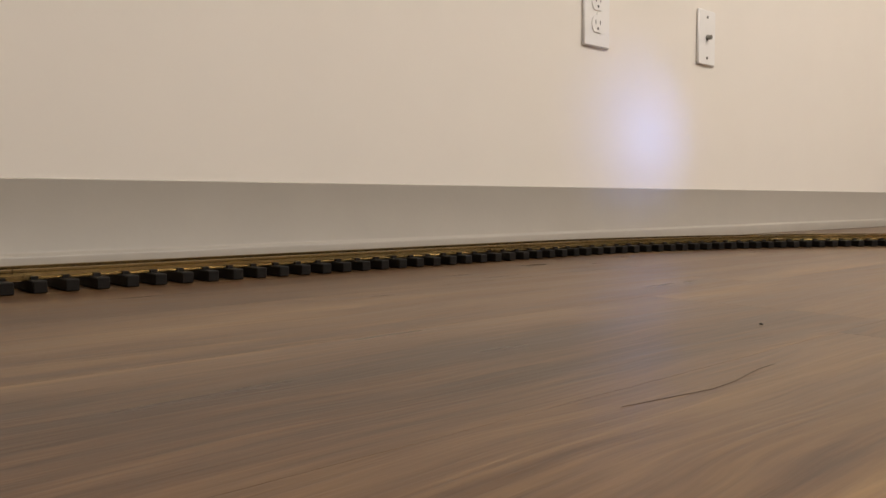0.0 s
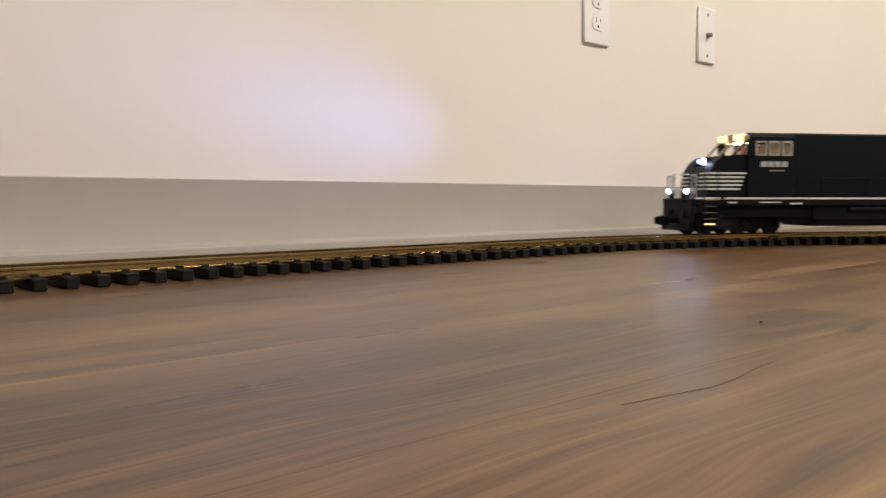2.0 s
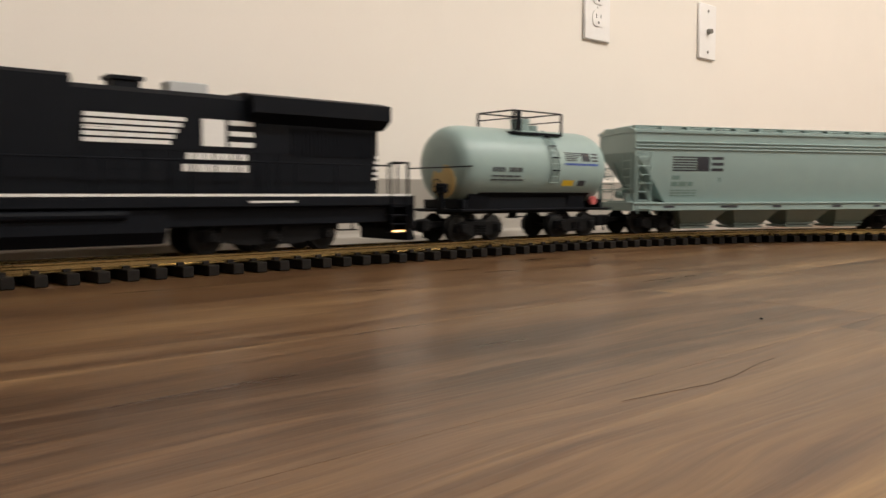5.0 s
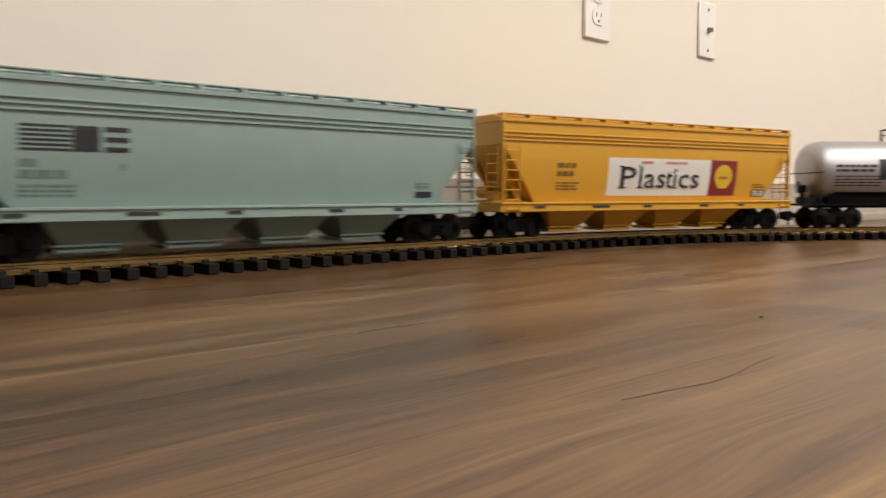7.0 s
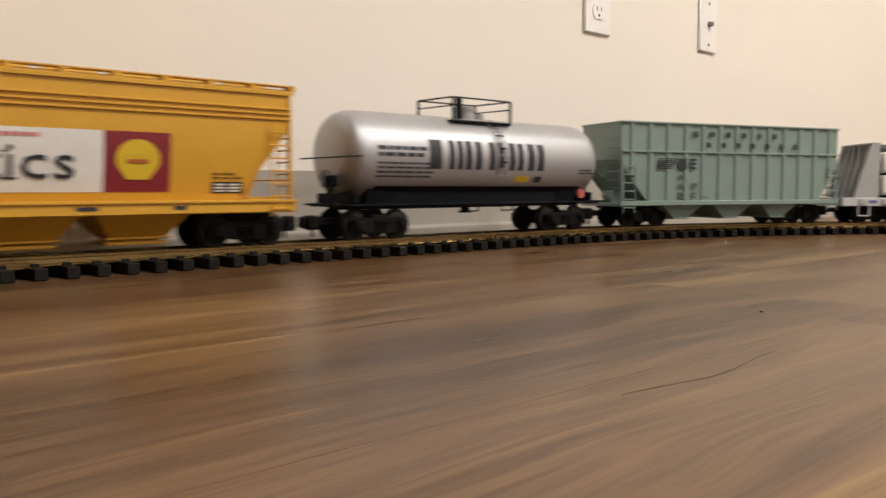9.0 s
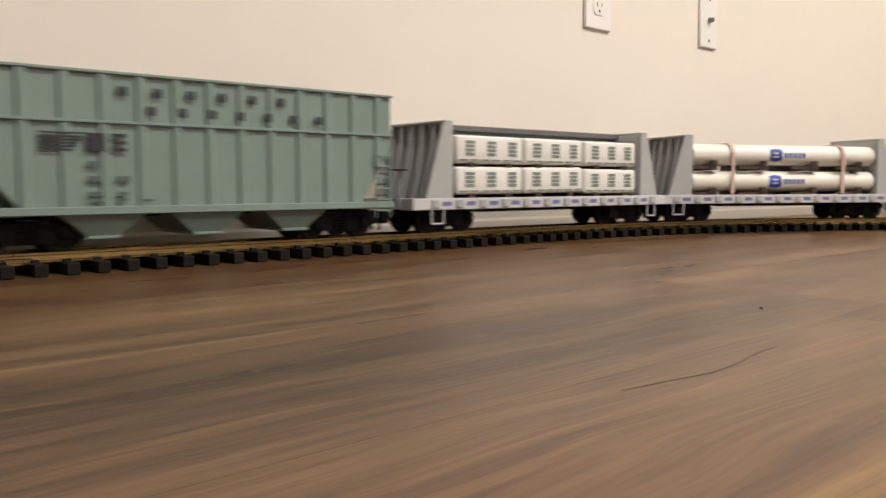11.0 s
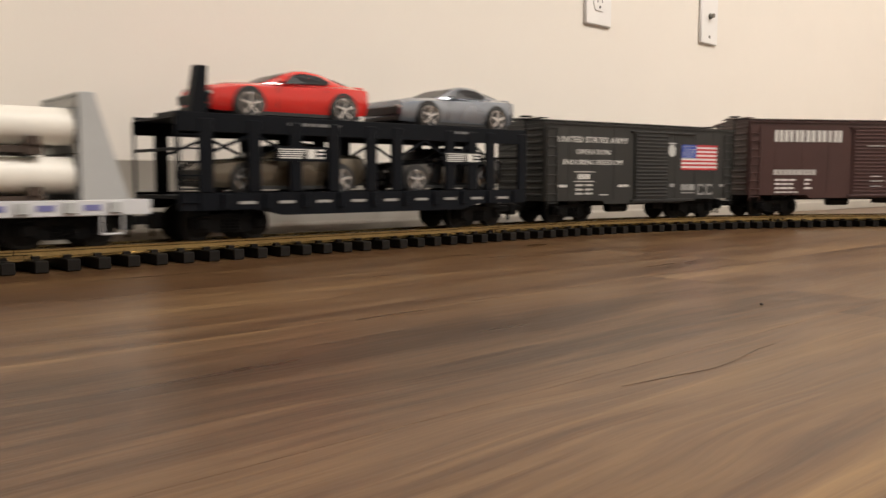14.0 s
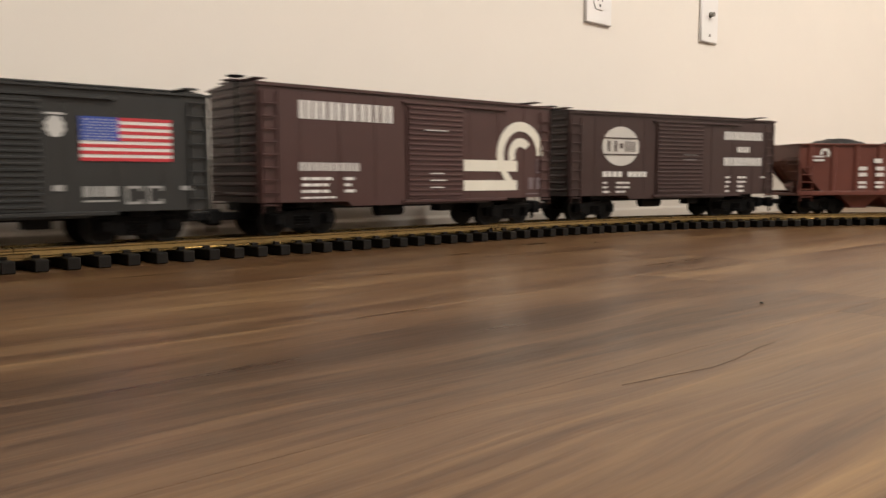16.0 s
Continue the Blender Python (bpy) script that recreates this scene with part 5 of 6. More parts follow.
# ---- boxcars ----
def boxcar(label, u, half, L, z0, z1, paint, d0, d1):
    t = rolling("boxcar", label, u, half, ends=(-L - 0.004, L + 0.004))
    bm = bmesh.new()
    prism(bm, [(-L, z0), (-L, z1), (L, z1), (L, z0), (L - 0.105, z0), (L - 0.110, z0 - 0.005), (-L + 0.110, z0 - 0.005), (-L + 0.105, z0)], -HW + 0.0008, HW - 0.0008)
    part("body", bm, paint, t)
    n = 9
    for k in range(n + 1):
        x = -L + 0.002 + k * (2 * L - 0.004) / n
        if d0 - 0.004 < x < d1 + 0.004:
            continue
        for w in (-1, 1):
            y0, y1 = sorted((w * (HW - 0.0008), w * (HW - 0.0003)))
            boxpart("panel_seam", (x - 0.0016, x + 0.0016, y0, y1, z0, z1), paint, t)
    bm = bmesh.new()
    prism(bm, [(-HW - 0.0016, z1 - 0.0006), (-HW - 0.0016, z1 + 0.0014), (0, z1 + 0.0056), (HW + 0.0016, z1 + 0.0014), (HW + 0.0016, z1 - 0.0006)], -L - 0.002, L + 0.002, "x")
    roof = part("roof", bm, paint, t)
    bm = bmesh.new()
    prism(bm, [(-HW - 0.0012, 0.0012), (-HW - 0.0012, 0.0024), (0, 0.0066), (HW + 0.0012, 0.0024), (HW + 0.0012, 0.0012)], -0.0014, 0.0014, "x")
    rib = part("roof_rib", bm, paint, roof)
    rib.location = (-L + 0.008, 0, z1)
    for k in range(1, 12):
        share("roof_rib", rib.data, roof, (-L + 0.008 + k * (2 * L - 0.016) / 11, 0, z1))
    bm = bmesh.new()
    for y in (-0.0085, -0.0028, 0.0029):
        bx(bm, -L - 0.008, L + 0.008, y, y + 0.0050, z1 + 0.0072, z1 + 0.0086)
    for k in range(12):
        x = -L + 0.008 + k * (2 * L - 0.016) / 11
        bx(bm, x - 0.001, x + 0.001, -0.007, 0.007, z1 + 0.0045, z1 + 0.0072)
    for sx in (-1, 1):
        for y in (-0.040, 0.0095):
            bx(bm, *sorted((sx * (L - 0.004), sx * (L - 0.016))), y, y + 0.030, z1 + 0.0072, z1 + 0.0084)
    part("running_board", bm, paint, t)
    # ribbed sliding doors with rails
    for w in (-1, 1):
        bm = bmesh.new()
        y0, y1 = sorted((w * (HW - 0.0008), w * (HW + 0.0016)))
        zt, zb = z1 - 0.009, z0 + 0.001
        bx(bm, d0, d1, y0, y1, zb, zt, 0.0004)
        door = part("door", bm, paint, t)
        m = 18
        bm = bmesh.new()
        rod(bm, (d0 + 0.003, w * (HW + 0.0016), 0), (d1 - 0.003, w * (HW + 0.0016), 0), 0.0014, 6)
        rib = part("door_rib", bm, paint, door)
        rib.location = (0, 0, zb + 0.004)
        for k in range(1, m):
            share("door_rib", rib.data, door, (0, 0, zb + 0.004 + k * (zt - zb - 0.008) / (m - 1)))
        y0, y1 = sorted((w * (HW - 0.001), w * (HW + 0.0028)))
        for za, zc in ((z1 - 0.0085, z1 - 0.0060), (z0 - 0.0030, z0 + 0.0004)):
            boxpart("door_rail", (d0 - 0.006, d1 + (d1 - d0) * 0.85, y0, y1, za, zc), paint, t, "", 0.0004)
    # corrugated ends, ladders, brake gear
    for sx in (-1, 1):
        bm = bmesh.new()
        m = 11
        bx(bm, *sorted((sx * (L - 0.002), sx * (L + 0.0005))), -HW + 0.002, HW - 0.002, z0, z1 - 0.001)
        panel = part("end_panel", bm, paint, t)
        bm = bmesh.new()
        rod(bm, (sx * L, -HW + 0.005, 0), (sx * L, HW - 0.005, 0), 0.0024, 8)
        rib = part("end_rib", bm, paint, panel)
        rib.location = (0, 0, z0 + 0.008)
        for k in range(1, m):
            share("end_rib", rib.data, panel, (0, 0, z0 + 0.008 + k * (z1 - z0 - 0.016) / (m - 1)))
        X = sx * (L - 0.003)
        ladder(t, *sorted((X, X - sx * 0.017)), z0 - 0.010, z1 - 0.006, -HW - 0.0014, paint, 0.0125)
        ladder(t, *sorted((X, X - sx * 0.017)), z0 - 0.010, z1 - 0.006, HW + 0.0014, paint, 0.0125)
        rods("grab_iron", [((sx * (L + 0.0032), 0.022, z), (sx * (L + 0.0032), 0.042, z)) for z in [z0 + 0.01 + 0.0125 * k for k in range(8)]], 0.0007, paint, t)
    bm = bmesh.new()
    rod(bm, (-L - 0.006, -0.020, z0 + 0.04), (-L - 0.006, -0.020, z1 + 0.0100), 0.0011, 6)
    rod(bm, (-L - 0.006, -0.020, z1 + 0.0090), (-L - 0.006, -0.020, z1 + 0.0104), 0.0088, 16)
    part("brake_staff", bm, M_black, t)
    bm = bmesh.new()
    bx(bm, -L - 0.001, L + 0.001, -0.012, 0.012, z0 - 0.0085, z0 + 0.001, 0.001)
    rod(bm, (-0.055, -0.030, z0 - 0.010), (-0.020, -0.030, z0 - 0.010), 0.0075, 12)
    bx(bm, 0.030, 0.052, -0.040, -0.024, z0 - 0.014, z0 - 0.002, 0.001)
    for x in (-half, half):
        bx(bm, x - 0.010, x + 0.010, -0.042, 0.042, z0 - 0.006, z0 + 0.001, 0.001)
    part("underframe", bm, M_frame, t)
    return t


YB = -HW + 0.0004
a1 = boxcar("dark olive-grey boxcar with white lettering and a flag panel", 6.176, 0.1265, 0.1885, 0.0300, 0.1340, M_olive, -0.024, 0.044)
words("lettering", "UNITED STATES ARMY", 0.0112, 0.130, -0.166, 0.1095, M_white, a1, YB)
words("lettering", "OPERATION", 0.0095, 0.062, -0.133, 0.0935, M_white, a1, YB)
words("lettering", "ENDURING FREEDOM", 0.0095, 0.108, -0.156, 0.0795, M_white, a1, YB)
marks("number_lettering", [(-0.136, -0.100, 0.0690, 0.0700), *[(-0.130 + i * 0.0046, -0.1268 + i * 0.0046, 0.0595, 0.0665) for i in range(5)], (-0.136, -0.100, 0.0560, 0.0570)] +
      [(x + i * 0.0034, x + i * 0.0034 + 0.0023, z, z + 0.0026) for x in (-0.134, -0.116) for i in range(4) for z in (0.0500, 0.0440, 0.0385)] + [*[(-0.164 + i * 0.0038, -0.1614 + i * 0.0038, 0.0485, 0.0520) for i in range(4)], *[(-0.054 + i * 0.0042, -0.0512 + i * 0.0042, 0.0485, 0.0520) for i in range(5)], (-0.090, -0.074, 0.0372, 0.0384)], M_white, a1, YB)
marks("number_lettering", [(0.050, 0.059, 0.0480, 0.0530), (0.074, 0.080, 0.0430, 0.0520), (0.082, 0.088, 0.0430, 0.0520), (0.090, 0.103, 0.0430, 0.0520), (0.160, 0.172, 0.0480, 0.0520)] +
      ring_cells(0.110, 0.124, 0.0360, 0.0520, 0.0022, True) + ring_cells(0.129, 0.143, 0.0360, 0.0520, 0.0022, True) + [(0.074, 0.103, 0.0385, 0.0400)], mat("grey_lettering", (0.30, 0.30, 0.29), 0.5), a1, YB)
F0, F1, G0, G1 = 0.0730, 0.1520, 0.0735, 0.1110
hs = (G1 - G0) / 13
fl = marks("flag_panel", [(F0, F1, G0, G1)], M_white, a1, YB, "red, white and blue striped flag panel")
for k in range(7):
    marks("flag_stripe", [(F0, F1, G1 - hs * (2 * k + 1), G1 - hs * 2 * k)], M_red, fl, YB - 0.0003)
marks("flag_canton", [(F0, F0 + 0.0320, G1 - 7 * hs, G1)], M_blue, fl, YB - 0.0006)
marks("flag_star", [(F0 + 0.0022 + i * 0.0052 + (j % 2) * 0.0026, F0 + 0.0036 + i * 0.0052 + (j % 2) * 0.0026, G1 - 0.0030 - j * 0.0024, G1 - 0.0018 - j * 0.0024) for i in range(6) for j in range(8) if i < 5 or j % 2 == 0], M_white, fl, YB - 0.0009)
bm = bmesh.new()
pts = [(0.0535 + 0.0085 * math.cos(a) * (1.0 if k % 2 else 0.8), 0.1015 + 0.0090 * math.sin(a)) for k, a in enumerate([2 * math.pi * j / 20 for j in range(20)])]
prism(bm, pts, YB - 0.0004, YB + 0.0002)
bx(bm, 0.046, 0.061, YB - 0.0004, YB + 0.0002, 0.1112, 0.1130)
part("badge", bm, mat("pale_badge", (0.52, 0.52, 0.50), 0.5), a1, "pale round badge")

b1 = boxcar("red-brown boxcar with white lettering and a white arc emblem", 6.6280, 0.1530, 0.2125, 0.0345, 0.1500, M_brown, -0.028, 0.057)
Z0, Z1, W = 0.1190, 0.1375, 0.0040
cells = []
for (xa, xb), kind in zip(((-0.167, -0.152), (-0.150, -0.134), (-0.131, -0.115), (-0.112, -0.095), (-0.092, -0.076), (-0.073, -0.066), (-0.063, -0.048)), (1, 1, 1, 1, 1, 0, 1)):
    cells += cell(xa, xb, Z0, Z1, W, kind)
marks("name_bar", cells, M_white, b1, YB, "row of white bar shapes")
marks("number_lettering", [(-0.167 + i * 0.0084, -0.1605 + i * 0.0084, 0.0665, 0.0750) for i in range(9)], mat("pale_grey_lettering", (0.50, 0.48, 0.46), 0.5), b1, YB)
marks("data_lettering", rows_of(-0.164, 0.0600, -0.128, 3, 0.0030, 0.0035, lrng) + rows_of(-0.112, 0.0600, -0.096, 3, 0.0030, 0.0035, lrng) + rows_of(-0.164, 0.0400, -0.124, 1, 0.0020, 0.001, lrng), M_white, b1, YB)
# emblem: two bars that run into a pair of arcs
M_emb = mat("ivory_emblem_paint", (0.70, 0.67, 0.58), 0.5, vary=0.04)
bm = bmesh.new()


def arc_band(bm, cx, cz, r0, r1, a0, a1, n=28):
    for k in range(n):
        a, b = radians(a0 + (a1 - a0) * k / n), radians(a0 + (a1 - a0) * (k + 1) / n)
        prism(bm, [(cx + q * math.cos(c), cz + q * math.sin(c)) for q, c in ((r0, a), (r1, a), (r1, b), (r0, b))], YB - 0.0005, YB + 0.0002)


bx(bm, 0.0585, 0.1500, YB - 0.0005, YB + 0.0002, 0.0675, 0.0810)
bx(bm, 0.0585, 0.1500, YB - 0.0005, YB + 0.0002, 0.0440, 0.0565)
arc_band(bm, 0.1560, 0.0880, 0.0300, 0.0420, 0, 200)
arc_band(bm, 0.1560, 0.0880, 0.0105, 0.0215, 40, 205)
prism(bm, [(0.1190, 0.0810), (0.1320, 0.0675), (0.1420, 0.0560), (0.1290, 0.0560), (0.1160, 0.0720)], YB - 0.0007, YB - 0.0001)
part("arc_emblem", bm, M_emb, b1, "ivory emblem of two bars and arcs")
marks("data_lettering", ring_cells(0.186, 0.194, 0.066, 0.084, 0.0014) + [(0.172, 0.180, 0.045, 0.060), (0.186, 0.194, 0.045, 0.060), (0.168, 0.190, 0.0385, 0.0400)], mat("lilac_grey_lettering", (0.16, 0.13, 0.14), 0.5), b1, YB)
marks("door_bar", [(-0.004, 0.030, 0.1130, 0.1140), (0.004, 0.024, 0.0640, 0.0650), (0.004, 0.028, 0.0560, 0.0572), (0.004, 0.024, 0.0480, 0.0490)], M_white, b1, -HW - 0.0029)

n1 = boxcar("dark brown boxcar with a white disc emblem and lettering", 7.1040, 0.1470, 0.2050, 0.0345, 0.1480, M_brown2, -0.046, 0.048)
bm = bmesh.new()
cx, cz, rr = -0.1130, 0.1040, 0.0275
prism(bm, [(cx + rr * 1.22 * math.cos(a), cz + rr * math.sin(a)) for a in [2 * math.pi * k / 40 for k in range(40)]], YB - 0.0005, YB + 0.0002)
dsc = part("disc_emblem", bm, mat("off_white_disc", (0.55, 0.53, 0.49), 0.5), n1, "off-white disc emblem with dark bars")
marks("emblem_bar", [(cx - 0.030, cx + 0.030, cz + 0.0105, cz + 0.0122), (cx - 0.030, cx + 0.030, cz - 0.0125, cz - 0.0108), (cx - 0.024, cx - 0.020, cz - 0.0075, cz + 0.0075), (cx - 0.012, cx - 0.008, cz - 0.0075, cz + 0.0075), (cx - 0.002, cx + 0.003, cz - 0.0030, cz + 0.0040), (cx + 0.008, cx + 0.011, cz - 0.0075, cz + 0.0075), (cx + 0.015, cx + 0.018, cz - 0.0075, cz + 0.0075), (cx + 0.022, cx + 0.025, cz - 0.0075, cz + 0.0075)], M_brown2, dsc, YB - 0.0008)
nm = []
for x0, x1, z, n in ((0.093, 0.178, 0.1180, 7), (0.122, 0.150, 0.0990, 3), (0.093, 0.178, 0.0785, 7)):
    w = (x1 - x0) / n
    hgt = 0.0125 if n > 3 else 0.0085
    for i in range(n):
        xa = x0 + i * w
        nm += cell(xa, xa + w - 0.0015, z, z + hgt, 0.0030, 1)
marks("name_lettering", nm, M_white, n1, YB)
marks("number_lettering", [(-0.145 + i * 0.0092, -0.138 + i * 0.0092, 0.0610, 0.0685) for i in range(9) if i != 4], M_white, n1, YB)
marks("data_lettering", rows_of(-0.144, 0.0540, -0.130, 3, 0.0028, 0.0035, lrng) + rows_of(-0.120, 0.0540, -0.096, 3, 0.0028, 0.0035, lrng) + rows_of(0.098, 0.0620, 0.110, 4, 0.0030, 0.0040, lrng) + rows_of(0.124, 0.0620, 0.142, 4, 0.0030, 0.0040, lrng) + rows_of(0.176, 0.0620, 0.192, 1, 0.0025, 0.0040, lrng), M_white, n1, YB)
marks("door_bar", [(0.006, 0.034, 0.0930, 0.0940), (0.006, 0.030, 0.0860, 0.0870)], mat("dim_white_bar", (0.28, 0.27, 0.26), 0.5), n1, -HW - 0.0029)

# ---- the diesel ----
loco = rolling("diesel_locomotive", "black six-axle model diesel with white stripes and lit headlights", 1.430, 0.232, r=0.0172, axles=(-0.066, 0.0, 0.066), ends=(-0.326, 0.404), heavy=True, group="", category="locomotive", cz=0.0225)
LF, LR = -0.318, 0.400
bm = bmesh.new()
bx(bm, LF, LR, -HW, HW, 0.0460, 0.0560, 0.001)
bx(bm, LF + 0.05, LR - 0.05, -0.022, 0.022, 0.0300, 0.0462)
bx(bm, -0.275, 0.372, -0.0445, 0.0445, 0.0275, 0.0462, 0.001)
part("frame", bm, M_black, loco)
bm = bmesh.new()
for w in (-1, 1):
    y0, y1 = sorted((w * HW, w * (HW + 0.0007)))
    bx(bm, -0.268, LR - 0.002, y0, y1, 0.0566, 0.0590)
    bx(bm, LF + 0.002, -0.276, y0, y1, 0.0566, 0.0590)
part("sill_stripe", bm, M_white, loco, "thin white sill stripe")
# pilot with plough, at both ends
for X, s in ((LF, -1), (LR, 1)):
    bm = bmesh.new()
    bx(bm, *sorted((X, X + s * 0.005)), -HW, HW, 0.0200, 0.0575, 0.001)
    prism(bm, [(X + s * 0.004, 0.0280), (X + s * 0.011, 0.0080), (X + s * 0.008, 0.0060), (X, 0.0060), (X, 0.0280)], -0.046, 0.046)
    part("pilot", bm, M_black, loco)
    bm = bmesh.new()
    bx(bm, *sorted((X + s * 0.004, X + s * 0.010)), -0.030, 0.030, 0.0520, 0.0580, 0.001)
    part("anticlimber", bm, M_black, loco)
    rods("hose", [((X + s * 0.006, y, 0.040), (X + s * 0.011, y, 0.020)) for y in (-0.024, -0.018, 0.018, 0.024)], 0.0012, M_rubber, loco)
# corner steps, gold-brown at the near front; amber glowing strips added on near-side treads
for X in (-0.2920, 0.382):
    for w in (-1, 1):
        st = []
        bm = bmesh.new()
        for k in range(5):
            z = 0.0150 + k * 0.0098
            y0, y1 = sorted((w * (HW - 0.010), w * (HW + 0.001)))
            bx(bm, X - 0.011, X + 0.011, y0, y1, z, z + 0.0014)
        part("step", bm, mat("gold_brown_step_metal", (0.16, 0.13, 0.08), 0.4, 0.5) if w < 0 and X < 0 else M_black, loco)
        rods("stanchion", [((X + d, w * (HW + 0.001), 0.0150), (X + d, w * (HW + 0.001), 0.0990 if X < 0 else 0.094)) for d in (-0.011, 0.011)], 0.0010, M_black, loco)
    bm = bmesh.new()
    bx(bm, X - 0.007, X + 0.007, -HW - 0.0006, -HW + 0.006, 0.0166, 0.0182)
    part("step_glow_strip", bm, M_stepglow, loco, "small amber glowing strip on the step")
# handrails along the walkway and round the rear
rods("handrail", [((-0.140, w * (HW - 0.002), 0.0900), (0.372, w * (HW - 0.002), 0.0900)) for w in (-1, 1)] +
     [((x, w * (HW - 0.002), 0.0565), (x, w * (HW - 0.002), 0.0900)) for w in (-1, 1) for x in (-0.10, -0.02, 0.06, 0.14, 0.22, 0.30)], 0.0009, M_black, loco)
rods("end_railing", [((0.398, y, 0.056), (0.398, y, 0.094)) for y in (-0.050, -0.030, -0.012, 0.012, 0.030, 0.050)] + [((0.398, -0.050, 0.094), (0.398, -0.012, 0.094)), ((0.398, 0.012, 0.094), (0.398, 0.050, 0.094)), ((0.398, -0.05, 0.094), (0.374, -0.051, 0.094))], 0.0010, M_black, loco)
rods("front_railing", [((LF + 0.002, y, 0.056), (LF + 0.002, y, 0.094)) for y in (-0.050, -0.036, 0.036, 0.050)] + [((LF + 0.002, -0.050, 0.094), (LF + 0.002, -0.036, 0.094)), ((LF + 0.002, 0.036, 0.094), (LF + 0.002, 0.050, 0.094))], 0.0013, M_grey, loco, "pale grey front handrails")
# nose in side pieces, with a slot between them for the headlights
NOSE = [(-0.2280, 0.0565), (-0.2280, 0.1270), (-0.2690, 0.1245), (-0.2820, 0.1150), (-0.2920, 0.0980), (-0.2950, 0.0565)]
bm = bmesh.new()
prism(bm, NOSE, -0.0455, -0.0105)
prism(bm, NOSE, 0.0190, 0.0455)
prism(bm, [(-0.2280, 0.0565), (-0.2280, 0.1090), (-0.2855, 0.1090), (-0.2920, 0.0980), (-0.2950, 0.0565)], -0.0105, 0.0190)
prism(bm, [(-0.2280, 0.1255), (-0.2280, 0.1270), (-0.2690, 0.1250), (-0.2705, 0.1238)], -0.0105, 0.0190)
part("nose", bm, M_black, loco)
for w in (-1, 1):
    bm = bmesh.new()
    for i in range(5):
        z = 0.0985 - i * 0.0062
        x1 = -0.2290 - i * 0.0024
        y0, y1 = sorted((w * 0.0455, w * 0.0459))
        bx(bm, -0.2910, x1, y0, y1, z - 0.0026, z)
        bx(bm, -0.2958 - (0.0005 if i else 0), -0.2915, *sorted((w * 0.020, w * 0.0459)), z - 0.0026, z)
    part("nose_stripe", bm, M_white, loco, "white nose stripes")
# headlights: two bright near-side lenses; hidden emitter and black tube added for the beam
for z in (0.1140, 0.1197):
    bm = bmesh.new()
    bx(bm, -0.2862, -0.2835, -0.0188, -0.0104, z - 0.0016, z + 0.0016, 0.0005)
    part("headlight", bm, M_headlamp, loco, "bright white headlight lens")
boxpart("headlight_housing", (-0.2842, -0.2680, -0.0198, -0.0094, 0.1112, 0.1224), M_black, loco, "", 0.0006)
mouth = Vector((-0.2855, 0.0010, 0.1172))
aim = Vector((-math.cos(radians(15.5)), -math.sin(radians(15.5)), 0.085)).normalized()
back = mouth - aim * 0.028
turn = aim.to_track_quat("Z", "Y").to_matrix()
u_, v_ = turn @ Vector((1, 0, 0)), turn @ Vector((0, 1, 0))
bm = bmesh.new()
rings = []
for p, rad in ((back, 0.0034), (mouth, 0.0034), (mouth, 0.0040), (back, 0.0040)):
    rings.append([bm.verts.new(p + rad * (u_ * math.cos(2 * math.pi * k / 20) + v_ * math.sin(2 * math.pi * k / 20))) for k in range(20)])
for a, b in zip(rings, rings[1:] + rings[:1]):
    for k in range(20):
        bm.faces.new((a[k], a[(k + 1) % 20], b[(k + 1) % 20], b[k]))
tube = part("reflector_tube", bm, M_rubber, loco)
bm = bmesh.new()
p = back + aim * 0.0012
bm.faces.new([bm.verts.new(p + 0.0032 * (u_ * math.cos(2 * math.pi * k / 20) + v_ * math.sin(2 * math.pi * k / 20))) for k in range(20)])
part("emitter", bm, M_beam, tube, "hidden bluish emitter for the headlight beam")
for w in (-1, 1):
    bm = bmesh.new()
    rod(bm, (LF - 0.004, w * 0.033, 0.0690), (LF + 0.006, w * 0.033, 0.0690), 0.0052, 16)
    dl = part("ditch_light", bm, M_grey, loco)
    bm = bmesh.new()
    rod(bm, (LF - 0.0065, w * 0.033, 0.0690), (LF - 0.0040, w * 0.033, 0.0690), 0.0033, 16)
    part("lens", bm, M_headlamp, dl, "bright white ditch light lens", smooth=True)
    boxpart("bracket", (LF - 0.002, LF + 0.004, *sorted((w * 0.030, w * 0.036)), 0.0570, 0.0650), M_black, dl)
# cab with open windows, lining and lamp
CF, CR, CW = -0.2280, -0.1480, 0.0495
bm = bmesh.new()
bx(bm, CF, CR, -CW, CW, 0.0565, 0.1225, 0.0008)
part("cab_lower", bm, M_black, loco)
bm = bmesh.new()
prism(bm, [(-CW, 0.1490), (-CW, 0.1540), (-0.040, 0.1615), (0.040, 0.1615), (CW, 0.1540), (CW, 0.1490)], CF + 0.002, CR, "x")
part("cab_roof", bm, M_black, loco)
bm = bmesh.new()
for w in (-1, 1):
    y0, y1 = sorted((w * (CW - 0.003), w * CW))
    for x0, x1 in ((CF, -0.2160), (-0.1960, -0.1930), (-0.1740, -0.1710), (-0.1525, CR)):
        bx(bm, x0, x1, y0, y1, 0.1220, 0.1495)
    bx(bm, CF, CR, y0, y1, 0.1220, 0.1250)
bx(bm, CR - 0.003, CR, -CW + 0.003, CW - 0.003, 0.1220, 0.1495)
for y in (-CW + 0.003, -0.0015, CW - 0.007):
    prism(bm, [(CF - 0.0250, 0.1250), (CF - 0.0215, 0.1250), (CF + 0.0035, 0.1500), (CF, 0.1500)], y, y + 0.004)
prism(bm, [(CF - 0.0270, 0.1225), (CF + 0.002, 0.1225), (CF + 0.002, 0.1252), (CF - 0.0250, 0.1252)], -CW + 0.006, CW - 0.006)
